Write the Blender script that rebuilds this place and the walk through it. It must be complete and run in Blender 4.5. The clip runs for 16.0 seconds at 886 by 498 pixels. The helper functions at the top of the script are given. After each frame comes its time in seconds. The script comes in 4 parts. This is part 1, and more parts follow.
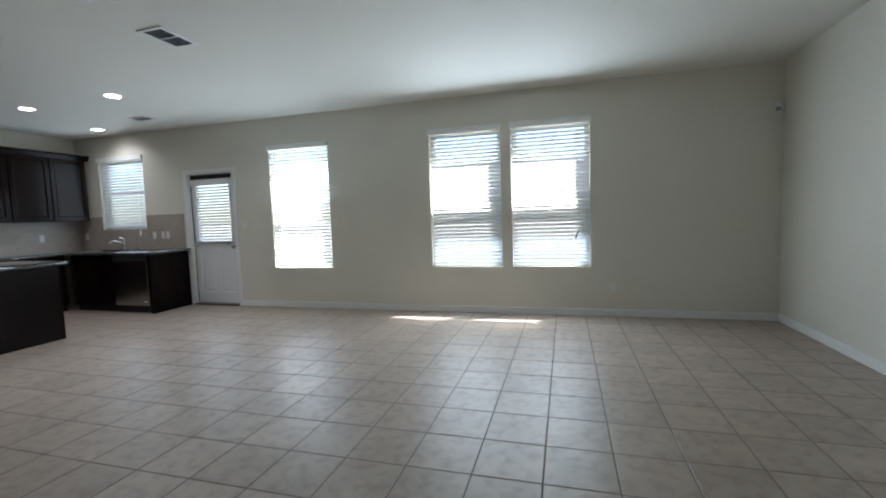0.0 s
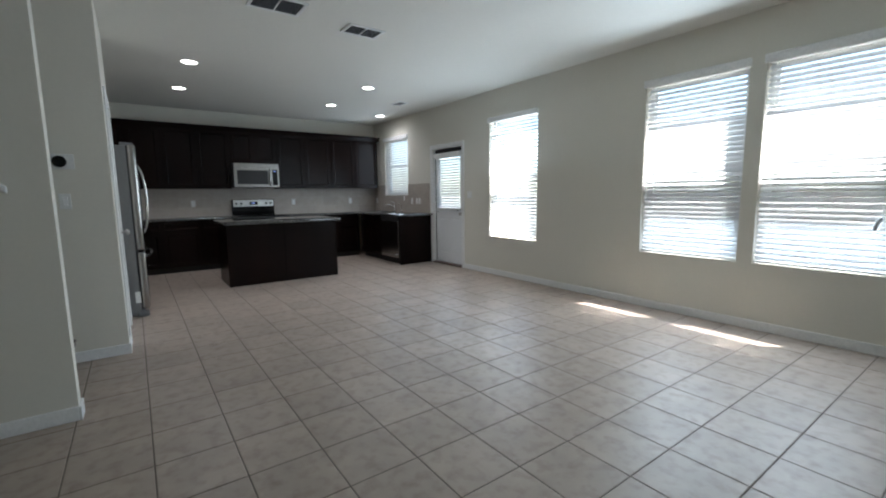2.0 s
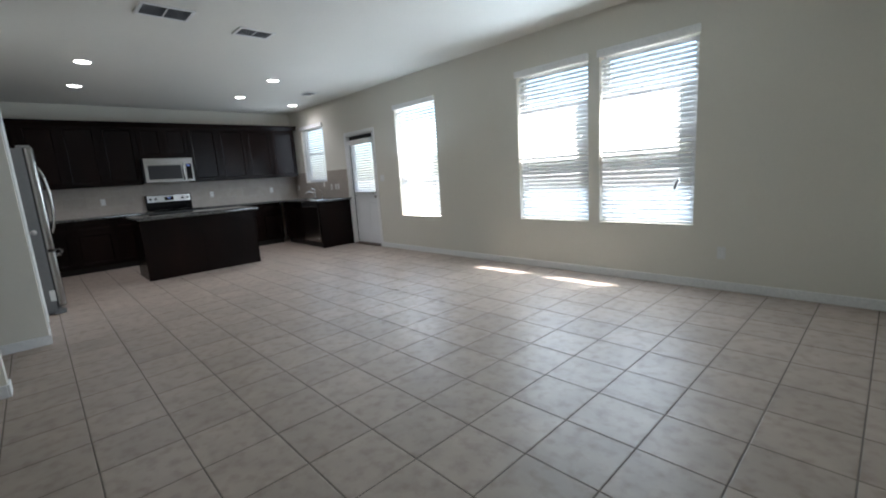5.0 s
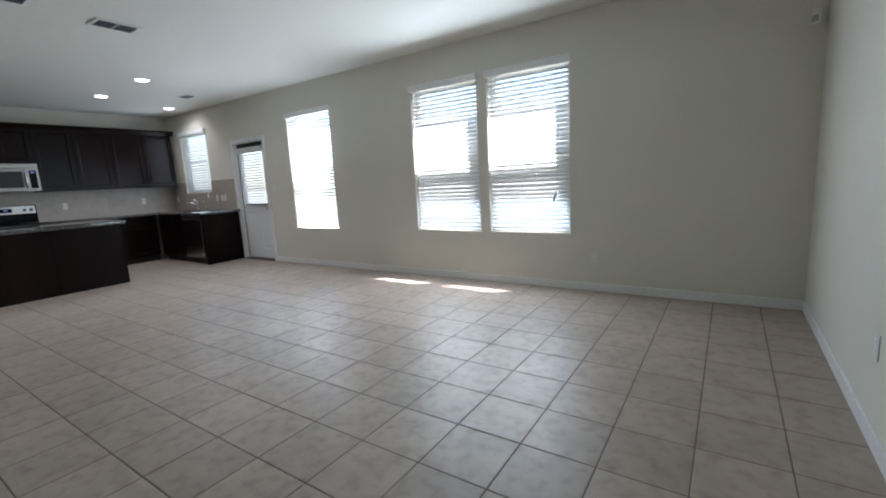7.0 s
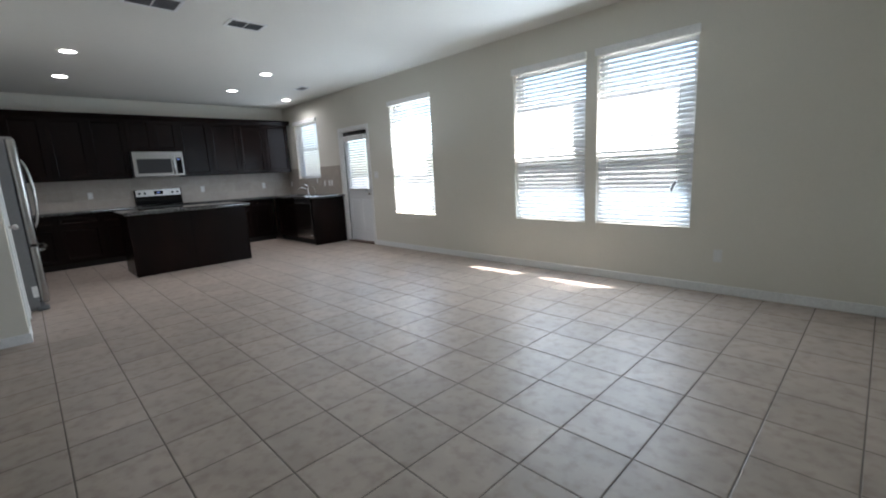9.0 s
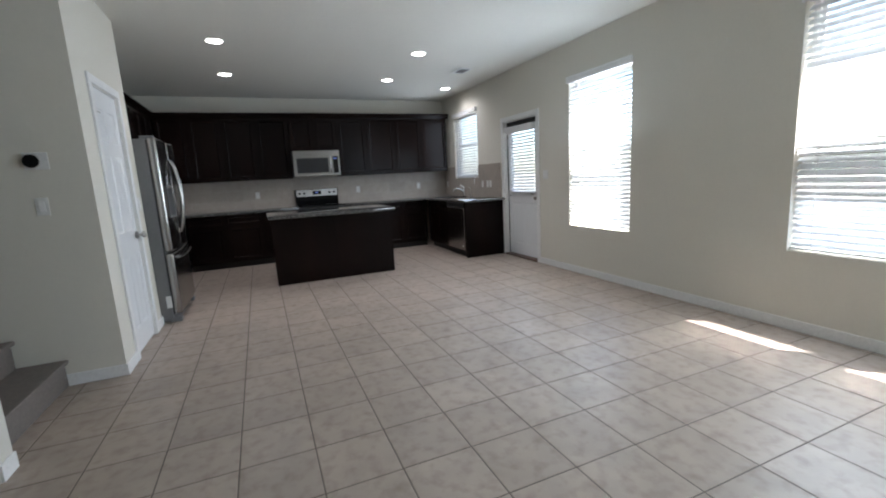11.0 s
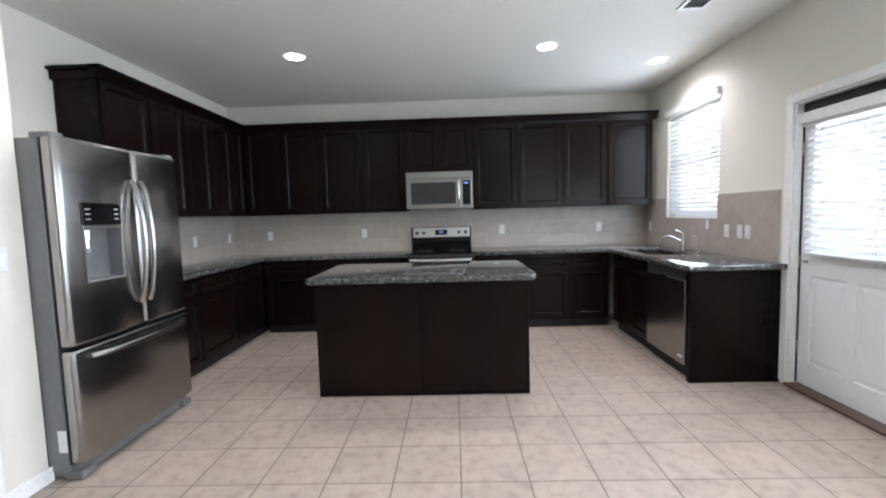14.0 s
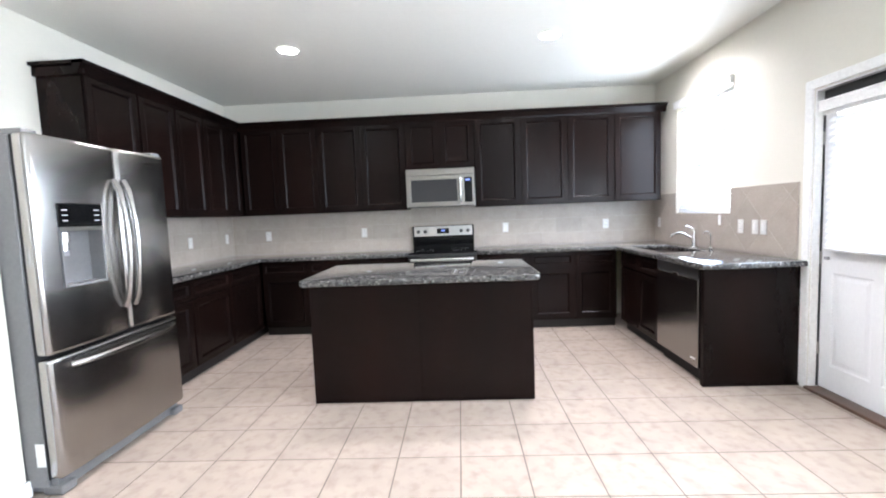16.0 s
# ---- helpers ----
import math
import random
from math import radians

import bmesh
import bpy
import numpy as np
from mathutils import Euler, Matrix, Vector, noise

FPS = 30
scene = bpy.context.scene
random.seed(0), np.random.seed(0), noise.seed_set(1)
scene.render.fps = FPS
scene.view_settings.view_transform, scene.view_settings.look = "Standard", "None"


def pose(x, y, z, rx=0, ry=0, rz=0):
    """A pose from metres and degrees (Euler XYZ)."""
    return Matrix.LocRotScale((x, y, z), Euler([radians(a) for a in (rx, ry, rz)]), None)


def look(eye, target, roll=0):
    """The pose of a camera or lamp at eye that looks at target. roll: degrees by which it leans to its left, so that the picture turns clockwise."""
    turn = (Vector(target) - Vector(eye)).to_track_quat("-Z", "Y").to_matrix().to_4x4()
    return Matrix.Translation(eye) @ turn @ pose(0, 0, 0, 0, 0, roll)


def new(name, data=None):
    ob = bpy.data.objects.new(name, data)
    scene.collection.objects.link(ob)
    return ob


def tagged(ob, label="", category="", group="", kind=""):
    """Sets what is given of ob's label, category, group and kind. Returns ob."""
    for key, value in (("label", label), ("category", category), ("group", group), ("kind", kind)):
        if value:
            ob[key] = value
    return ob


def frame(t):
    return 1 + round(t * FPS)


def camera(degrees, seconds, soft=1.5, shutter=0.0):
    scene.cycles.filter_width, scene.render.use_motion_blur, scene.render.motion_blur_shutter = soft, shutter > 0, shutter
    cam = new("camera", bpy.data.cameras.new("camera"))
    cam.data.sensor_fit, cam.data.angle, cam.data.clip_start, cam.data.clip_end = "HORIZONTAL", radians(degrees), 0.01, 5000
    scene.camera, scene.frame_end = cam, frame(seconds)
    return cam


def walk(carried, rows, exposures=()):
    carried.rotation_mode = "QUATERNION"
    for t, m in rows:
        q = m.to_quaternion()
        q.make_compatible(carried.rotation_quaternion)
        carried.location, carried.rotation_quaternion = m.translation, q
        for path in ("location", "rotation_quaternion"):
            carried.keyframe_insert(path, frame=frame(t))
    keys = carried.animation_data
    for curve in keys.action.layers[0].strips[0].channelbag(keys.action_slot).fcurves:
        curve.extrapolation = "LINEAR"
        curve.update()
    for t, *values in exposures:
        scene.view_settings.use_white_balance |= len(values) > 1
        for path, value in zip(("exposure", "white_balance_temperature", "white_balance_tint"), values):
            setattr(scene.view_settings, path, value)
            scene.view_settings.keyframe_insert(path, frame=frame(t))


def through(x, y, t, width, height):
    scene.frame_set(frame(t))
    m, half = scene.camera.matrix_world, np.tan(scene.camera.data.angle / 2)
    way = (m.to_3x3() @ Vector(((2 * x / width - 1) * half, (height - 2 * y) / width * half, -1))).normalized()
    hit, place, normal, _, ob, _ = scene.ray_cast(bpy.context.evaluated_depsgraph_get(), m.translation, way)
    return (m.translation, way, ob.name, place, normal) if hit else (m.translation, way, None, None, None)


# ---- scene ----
cam = camera(91.9, 16.0, soft=2.0)
PATH = [
    (0, (0.135, 0.033, 1.281), (-0.414, 1.951, 1.129), -2.0),
    (0.5, (0.402, 0.289, 1.289), (-0.485, 2.075, 1.137), -0.9),
    (1, (0.585, 0.6, 1.307), (-0.557, 2.238, 1.193), -0.7),
    (1.5, (0.773, 0.853, 1.291), (-0.701, 2.195, 1.128), -0.0),
    (2, (0.981, 0.998, 1.271), (-0.631, 2.154, 1.015), -0.7),
    (2.5, (1.222, 1.077, 1.264), (-0.436, 2.149, 0.948), -0.5),
    (3, (1.47, 1.121, 1.253), (-0.169, 2.212, 0.906), -1.2),
    (3.5, (1.614, 1.106, 1.255), (0.037, 2.296, 0.947), -2.5),
    (4, (1.69, 0.962, 1.251), (0.196, 2.25, 0.922), -3.5),
    (6.3, (1.793, 0.954, 1.264), (0.467, 2.416, 0.94), -2.8),
    (6.5, (1.8, 0.95, 1.255), (0.55, 2.48, 0.947), -2.6),
    (7, (1.83, 0.998, 1.255), (0.729, 2.636, 0.933), -3.2),
    (7.5, (1.835, 1.003, 1.254), (0.746, 2.649, 0.928), -3.2),
    (8, (1.829, 1.001, 1.249), (0.716, 2.629, 0.915), -3.4),
    (8.5, (1.795, 0.992, 1.254), (0.553, 2.519, 0.896), -3.2),
    (9, (1.711, 1.012, 1.266), (0.294, 2.377, 0.906), -3.0),
    (9.5, (1.553, 1.13, 1.29), (-0.053, 2.278, 0.969), -1.3),
    (9.7, (1.456, 1.208, 1.286), (-0.203, 2.277, 0.962), -1.1),
    (11.8, (-0.488, 2.346, 1.312), (-2.428, 2.791, 1.118), -1.9),
    (11.9, (-0.588, 2.395, 1.313), (-2.544, 2.78, 1.15), -1.2),
    (12, (-0.69, 2.439, 1.314), (-2.65, 2.791, 1.132), -1.5),
    (12.3, (-1.0, 2.543, 1.323), (-2.977, 2.798, 1.156), -1.2),
    (12.5, (-1.189, 2.61, 1.331), (-3.173, 2.822, 1.181), -1.2),
    (12.7, (-1.382, 2.679, 1.339), (-3.367, 2.848, 1.157), -1.1),
    (13, (-1.671, 2.819, 1.332), (-3.661, 2.893, 1.144), -1.1),
    (13.2, (-1.84, 2.88, 1.33), (-3.828, 2.907, 1.116), -0.5),
    (13.5, (-2.092, 2.952, 1.332), (-4.085, 2.952, 1.172), -0.4),
    (14, (-2.414, 3.057, 1.35), (-4.407, 3.001, 1.193), -1.7),
    (14.5, (-2.64, 3.15, 1.36), (-4.632, 3.002, 1.276), -3.4),
    (15, (-2.674, 3.147, 1.353), (-4.665, 3.021, 1.207), -2.3),
    (15.5, (-2.612, 3.113, 1.349), (-4.602, 3.008, 1.181), -1.9),
    (16, (-2.561, 3.097, 1.341), (-4.553, 3.015, 1.179), -2.3),
]
EXPOSURES = [(0, 3.2, 5980, 8.5), (4, 3.4, 5980, 10), (9.7, 3.42, 6020, 12), (11.8, 3.58, 6120, 12), (12.5, 3.68, 6130, 12.5), (13, 3.9, 6120, 13.5), (14, 4.52, 6090, 14.5), (14.5, 4.85, 6070, 14.5), (15.5, 5.28, 6050, 14.5), (16, 5.43, 6050, 14.5)]
walk(cam, [(t, look(eye, target, roll)) for t, eye, target, roll in PATH], EXPOSURES)

# ---- plan, in metres ----
NORTH, EAST, WEST, CEIL = 5.53, 2.40, -8.0, 2.81
KITCHEN_S = 0.16            # wall behind the refrigerator
PANTRY_X, PANTRY_Y = -3.285, 0.875
PANTRY_END = -4.53
STAIR_X, STAIR_Y = -2.15, 0.645   # stair side wall: its face and its end
SOUTH = -2.6
WALL = 0.16

# ---- light ----
SUN = Vector((0.27, 0.26, 1.0)).normalized()
world = bpy.data.worlds.new("world")
scene.world = world
world.use_nodes = True
wn = world.node_tree.nodes
sky = wn.new("ShaderNodeTexSky")
sky.sky_type, sky.sun_disc = "NISHITA", False
sky.sun_elevation, sky.sun_rotation = math.asin(SUN.z), math.atan2(SUN.x, SUN.y)
world.node_tree.links.new(sky.outputs["Color"], wn["Background"].inputs["Color"])
wn["Background"].inputs["Strength"].default_value = 0.05


def lamp(name, kind, m, power, colour=(1, 1, 1), **settings):
    data = bpy.data.lights.new(name, kind)
    data.energy, data.color = power, colour
    if kind == "SUN":
        data.angle = settings["angle"]
    if kind == "AREA":
        data.shape, data.size = settings["shape"], settings["size"]
        if "size_y" in settings:
            data.size_y = settings["size_y"]
        data.spread = settings.get("spread", math.pi)
    ob = new(name, data)
    ob.matrix_world = m
    return ob


lamp("sun", "SUN", look(SUN * 30, (0, 0, 0)), 5.0, (1, 0.95, 0.87), angle=radians(0.5))

# window openings: x0, x1, z0, z1
WINDOWS = [
    ("window_1", -7.475, -6.505, 1.245, 2.44),
    ("window_2", -4.08, -3.10, 0.598, 2.388),
    ("window_3", -1.588, -0.640, 0.605, 2.405),
    ("window_4", -0.512, 0.436, 0.605, 2.405),
]
DOOR = (-5.625, -4.768, 0.0, 2.075)
SKY_POWER = {"window_1": 0.9, "window_2": 2.5, "window_3": 2.9, "window_4": 2.9}
SPREAD = {"window_1": 170, "window_2": 180, "window_3": 178, "window_4": 178}
AIM = {"window_1": 1.5, "window_2": 5.5, "window_3": 0.7, "window_4": 0.7}    # the height to which the slats throw the daylight
for name, x0, x1, z0, z1 in WINDOWS:
    lamp("sky_light", "AREA", look(((x0 + x1) / 2, NORTH - 0.046, (z0 + z1) / 2), ((x0 + x1) / 2, 0, AIM[name])),
         SKY_POWER[name], (0.79, 0.91, 1.0), shape="RECTANGLE", size=x1 - x0 - 0.1, size_y=z1 - z0 - 0.1, spread=radians(SPREAD[name]))
lamp("sky_light", "AREA", look((-5.20, NORTH - 0.035, 1.45), (-5.20, 0, 1.45)), 0.7, (0.82, 0.93, 1.0),
     shape="RECTANGLE", size=0.5, size_y=0.85)

DOWNLIGHTS = [(-4.897, 1.658), (-6.353, 1.665), (-4.90, 3.908), (-6.347, 3.915), (-6.82, 5.10)]
for x, y in DOWNLIGHTS:
    lamp("downlight_lamp", "AREA", look((x, y, CEIL - 0.004), (x, y + 0.0001, 0)), 0.54, (1.0, 0.96, 0.96), shape="DISK", size=0.13, spread=radians(140))


# ---- materials ----
def material(name, colour, rough=0.6, metal=0.0, second=None, scale=4.0, mix=0.5, fine=60.0, bump=0.0, bump_scale=120.0,
             spread=0.0, spec=0.5, stretch=None, rough_var=0.0, coat=0.0, detail=5.0, grain=0.25, reach=(0.35, 0.68)):
    """A principled surface with two scales of colour variation, relief, and a spread from piece to piece."""
    m = bpy.data.materials.new(name)
    m.use_nodes = True
    nt = m.node_tree
    b = nt.nodes["Principled BSDF"]
    b.inputs["Roughness"].default_value, b.inputs["Metallic"].default_value = rough, metal
    b.inputs["Specular IOR Level"].default_value = spec
    b.inputs["Coat Weight"].default_value = coat
    b.inputs["Coat Roughness"].default_value = 0.15
    geo = nt.nodes.new("ShaderNodeNewGeometry")
    vec = geo.outputs["Position"]
    if stretch:
        mp = nt.nodes.new("ShaderNodeMapping")
        mp.inputs["Scale"].default_value = stretch
        nt.links.new(vec, mp.inputs["Vector"])
        vec = mp.outputs["Vector"]
    if second is None:
        second = tuple(c * 0.9 for c in colour)

    def tex(s, d=detail):
        n = nt.nodes.new("ShaderNodeTexNoise")
        n.inputs["Scale"].default_value, n.inputs["Detail"].default_value = s, d
        nt.links.new(vec, n.inputs["Vector"])
        return n

    big, small = tex(scale), tex(fine, 3.0)
    ramp = nt.nodes.new("ShaderNodeMapRange")
    ramp.inputs["From Min"].default_value, ramp.inputs["From Max"].default_value = reach
    nt.links.new(big.outputs["Fac"], ramp.inputs["Value"])
    one = nt.nodes.new("ShaderNodeMix")
    one.data_type = "RGBA"
    one.inputs["A"].default_value, one.inputs["B"].default_value = (*colour, 1), (*second, 1)
    half = nt.nodes.new("ShaderNodeMath")
    half.operation, half.inputs[1].default_value = "MULTIPLY", mix
    nt.links.new(ramp.outputs["Result"], half.inputs[0])
    nt.links.new(half.outputs[0], one.inputs["Factor"])
    two = nt.nodes.new("ShaderNodeMix")
    two.data_type, two.blend_type = "RGBA", "MULTIPLY"
    two.inputs["Factor"].default_value = grain
    nt.links.new(one.outputs["Result"], two.inputs["A"])
    grey = nt.nodes.new("ShaderNodeMapRange")
    grey.inputs["From Min"].default_value, grey.inputs["From Max"].default_value = 0.3, 0.7
    grey.inputs["To Min"].default_value, grey.inputs["To Max"].default_value = 0.7, 1.15
    nt.links.new(small.outputs["Fac"], grey.inputs["Value"])
    nt.links.new(grey.outputs["Result"], two.inputs["B"])
    out = two.outputs["Result"]
    if spread:
        info = nt.nodes.new("ShaderNodeObjectInfo")
        var = nt.nodes.new("ShaderNodeMapRange")
        var.inputs["To Min"].default_value, var.inputs["To Max"].default_value = 1 - spread, 1 + spread
        nt.links.new(info.outputs["Random"], var.inputs["Value"])
        hsv = nt.nodes.new("ShaderNodeHueSaturation")
        nt.links.new(out, hsv.inputs["Color"])
        nt.links.new(var.outputs["Result"], hsv.inputs["Value"])
        out = hsv.outputs["Color"]
    nt.links.new(out, b.inputs["Base Color"])
    if rough_var:
        rv = nt.nodes.new("ShaderNodeMapRange")
        rv.inputs["To Min"].default_value, rv.inputs["To Max"].default_value = rough - rough_var, rough + rough_var
        nt.links.new(big.outputs["Fac"], rv.inputs["Value"])
        nt.links.new(rv.outputs["Result"], b.inputs["Roughness"])
    if bump:
        relief = tex(bump_scale, 4.0)
        bp = nt.nodes.new("ShaderNodeBump")
        bp.inputs["Strength"].default_value, bp.inputs["Distance"].default_value = bump, 0.004
        nt.links.new(relief.outputs["Fac"], bp.inputs["Height"])
        nt.links.new(bp.outputs["Normal"], b.inputs["Normal"])
    return m


def glowing(name, colour, strength):
    m = material(name, colour, 0.4)
    b = m.node_tree.nodes["Principled BSDF"]
    b.inputs["Emission Color"].default_value, b.inputs["Emission Strength"].default_value = (*colour, 1), strength
    return m


def glass(name, tint=(0.95, 0.98, 0.97)):
    m = bpy.data.materials.new(name)
    m.use_nodes = True
    b = m.node_tree.nodes["Principled BSDF"]
    b.inputs["Base Color"].default_value = (*tint, 1)
    b.inputs["Transmission Weight"].default_value, b.inputs["Roughness"].default_value, b.inputs["IOR"].default_value = 1, 0.0, 1.1
    return m


def see_through(name, colour, cover):
    """A woven mesh: thread over a share of the area, open between."""
    m = bpy.data.materials.new(name)
    m.use_nodes = True
    b = m.node_tree.nodes["Principled BSDF"]
    b.inputs["Base Color"].default_value, b.inputs["Roughness"].default_value, b.inputs["Alpha"].default_value = (*colour, 1), 0.8, cover
    return m


def slat_material(name, through):
    m = bpy.data.materials.new(name)
    m.use_nodes = True
    nt = m.node_tree
    b = nt.nodes["Principled BSDF"]
    b.inputs["Base Color"].default_value, b.inputs["Roughness"].default_value = (0.80, 0.81, 0.82, 1), 0.45
    tr = nt.nodes.new("ShaderNodeBsdfTranslucent")
    tr.inputs["Color"].default_value = (0.85, 0.88, 0.92, 1)
    mx = nt.nodes.new("ShaderNodeMixShader")
    mx.inputs["Fac"].default_value = through
    nt.links.new(b.outputs[0], mx.inputs[1])
    nt.links.new(tr.outputs[0], mx.inputs[2])
    nt.links.new(mx.outputs[0], nt.nodes["Material Output"].inputs["Surface"])
    return m


PAINT = material("wall paint", (0.73, 0.703, 0.625), 0.6, second=(0.71, 0.683, 0.605), scale=0.8, fine=40, bump=0.012, bump_scale=90, grain=0.05)
CEILING = material("ceiling paint", (0.80, 0.785, 0.725), 0.7, second=(0.77, 0.755, 0.695), scale=0.7, fine=30, bump=0.03, bump_scale=60, grain=0.05)
TRIM = material("white trim paint", (0.86, 0.86, 0.85), 0.35, second=(0.83, 0.83, 0.82), scale=2, fine=50, bump=0.03)
DOORPAINT = material("white door paint", (0.80, 0.81, 0.82), 0.32, second=(0.78, 0.79, 0.80), scale=3, fine=80, bump=0.02, stretch=(8, 8, 0.6))
TILE = material("beige floor tile", (0.40, 0.33, 0.275), 0.40, spec=0.42, second=(0.215, 0.155, 0.115), scale=14, mix=0.62, fine=5, bump=0.10, bump_scale=30, spread=0.06, rough_var=0.07, grain=0.36, reach=(0.48, 0.80), detail=7.0)
GROUT = material("grey grout", (0.15, 0.125, 0.105), 0.9, scale=6, fine=120, bump=0.2)
ESPRESSO = material("espresso stained wood", (0.0058, 0.0034, 0.0029), 0.25, second=(0.0125, 0.0054, 0.0041), scale=0.9, mix=0.6, fine=26, spec=0.12,
                    stretch=(3, 3, 0.8), spread=0.14, grain=0.25)
ESPRESSO_IN = material("dark toe kick", (0.012, 0.009, 0.008), 0.6)
def granite(name):
    """Polished stone with pale, grey and black crystals of one to three centimetres and fine specks between."""
    m = material(name, (0.11, 0.106, 0.103), 0.02, second=(0.03, 0.033, 0.033), scale=34, mix=0.9, fine=210, detail=3, grain=0.45)
    nt = m.node_tree
    b = nt.nodes["Principled BSDF"]
    b.inputs["Specular IOR Level"].default_value = 0.85
    geo = nt.nodes.new("ShaderNodeNewGeometry")
    cells = nt.nodes.new("ShaderNodeTexVoronoi")
    cells.inputs["Scale"].default_value, cells.inputs["Randomness"].default_value = 75, 1.0
    nt.links.new(geo.outputs["Position"], cells.inputs["Vector"])
    ramp = nt.nodes.new("ShaderNodeValToRGB")
    ramp.color_ramp.interpolation = "CONSTANT"
    stops = ramp.color_ramp.elements
    stops[0].position, stops[0].color = 0.0, (0.30, 0.30, 0.30, 1)
    stops[1].position, stops[1].color = 0.30, (0.75, 0.73, 0.70, 1)
    for place, value in ((0.68, 1.6), (0.87, 3.0)):
        stop = stops.new(place)
        stop.color = (value, value * 0.98, value * 0.95, 1)
    nt.links.new(cells.outputs["Color"], ramp.inputs["Fac"])
    mul = nt.nodes.new("ShaderNodeMix")
    mul.data_type, mul.blend_type = "RGBA", "MULTIPLY"
    mul.inputs["Factor"].default_value = 0.85
    nt.links.new(b.inputs["Base Color"].links[0].from_socket, mul.inputs["A"])
    nt.links.new(ramp.outputs["Color"], mul.inputs["B"])
    nt.links.new(mul.outputs["Result"], b.inputs["Base Color"])
    return m


GRANITE = granite("speckled grey granite")
STEEL2 = material("satin stainless trim", (0.31, 0.295, 0.275), 0.30, metal=1.0, second=(0.27, 0.255, 0.24), scale=3, fine=60, stretch=(90, 1.2, 90))
DISPENSER = material("silver grey plastic", (0.15, 0.15, 0.153), 0.45)
MESHGLASS = material("grey meshed oven glass", (0.035, 0.035, 0.036), 0.3, spec=0.2)
STEEL = material("brushed stainless steel", (0.39, 0.375, 0.36), 0.22, metal=1.0, second=(0.31, 0.297, 0.285), scale=3, fine=60, stretch=(90, 90, 1.2), rough_var=0.06)
CHROME = material("polished chrome", (0.75, 0.75, 0.76), 0.10, metal=1.0)
NICKEL = material("satin nickel", (0.45, 0.43, 0.41), 0.28, metal=1.0)
GREYPAINT = material("grey appliance side", (0.17, 0.17, 0.172), 0.42, second=(0.155, 0.155, 0.155), bump=0.08, bump_scale=200)
BLACK = material("black glass", (0.005, 0.005, 0.0055), 0.08, spec=0.22)
CONSOLE = material("bright stainless panel", (0.62, 0.61, 0.59), 0.34, metal=1.0, second=(0.56, 0.55, 0.53), scale=3, fine=60, stretch=(90, 1.2, 90))
BLACKMAT = material("black plastic", (0.02, 0.02, 0.02), 0.45)
GREYPLASTIC = material("grey plastic", (0.32, 0.32, 0.33), 0.4)
WHITEPLASTIC = material("white plastic", (0.78, 0.78, 0.76), 0.4)
SPLASH = material("beige backsplash tile", (0.42, 0.37, 0.32), 0.38, second=(0.36, 0.31, 0.26), scale=9, mix=0.6, fine=60, bump=0.08, spread=0.05)
SPLASHGROUT = material("pale tile grout", (0.52, 0.475, 0.42), 0.9, fine=150)
SLAT = slat_material("white blind slat", 0.22)
GLASS = glass("window glass")
SCREEN = see_through("insect screen", (0.07, 0.07, 0.075), 0.62)
CARPET = material("grey brown carpet", (0.20, 0.17, 0.15), 0.95, second=(0.14, 0.12, 0.105), scale=40, fine=300, bump=0.8, bump_scale=300)
WOOD = material("brown threshold", (0.10, 0.055, 0.035), 0.5, scale=12, stretch=(1, 10, 10))
VENTDARK = material("vent shadow", (0.06, 0.06, 0.06), 0.9)
LENS = glowing("lamp lens", (1.0, 0.95, 0.88), 2.2)
DISPLAY = glowing("blue display", (0.25, 0.35, 0.9), 0.006)
GROUND = material("dry lawn", (0.15, 0.15, 0.14), 0.95, second=(0.12, 0.12, 0.11), scale=2, fine=30)
STUCCO = material("outside render", (0.45, 0.38, 0.31), 0.9, bump=0.3)


# ---- mesh helpers ----
def box(bm, x0, x1, y0, y1, z0, z1, bevel=0.0):
    m = Matrix.LocRotScale(((x0 + x1) / 2, (y0 + y1) / 2, (z0 + z1) / 2), None, (abs(x1 - x0), abs(y1 - y0), abs(z1 - z0)))
    made = bmesh.ops.create_cube(bm, size=1, matrix=m)["verts"]
    if bevel:
        edges = {e for v in made for e in v.link_edges}
        bmesh.ops.bevel(bm, geom=list(edges), offset=bevel, segments=2, affect="EDGES", profile=0.5)
    return bm


def boxes(*rows, bevel=0.0):
    bm = bmesh.new()
    for r in rows:
        box(bm, *r, bevel=bevel)
    return bm


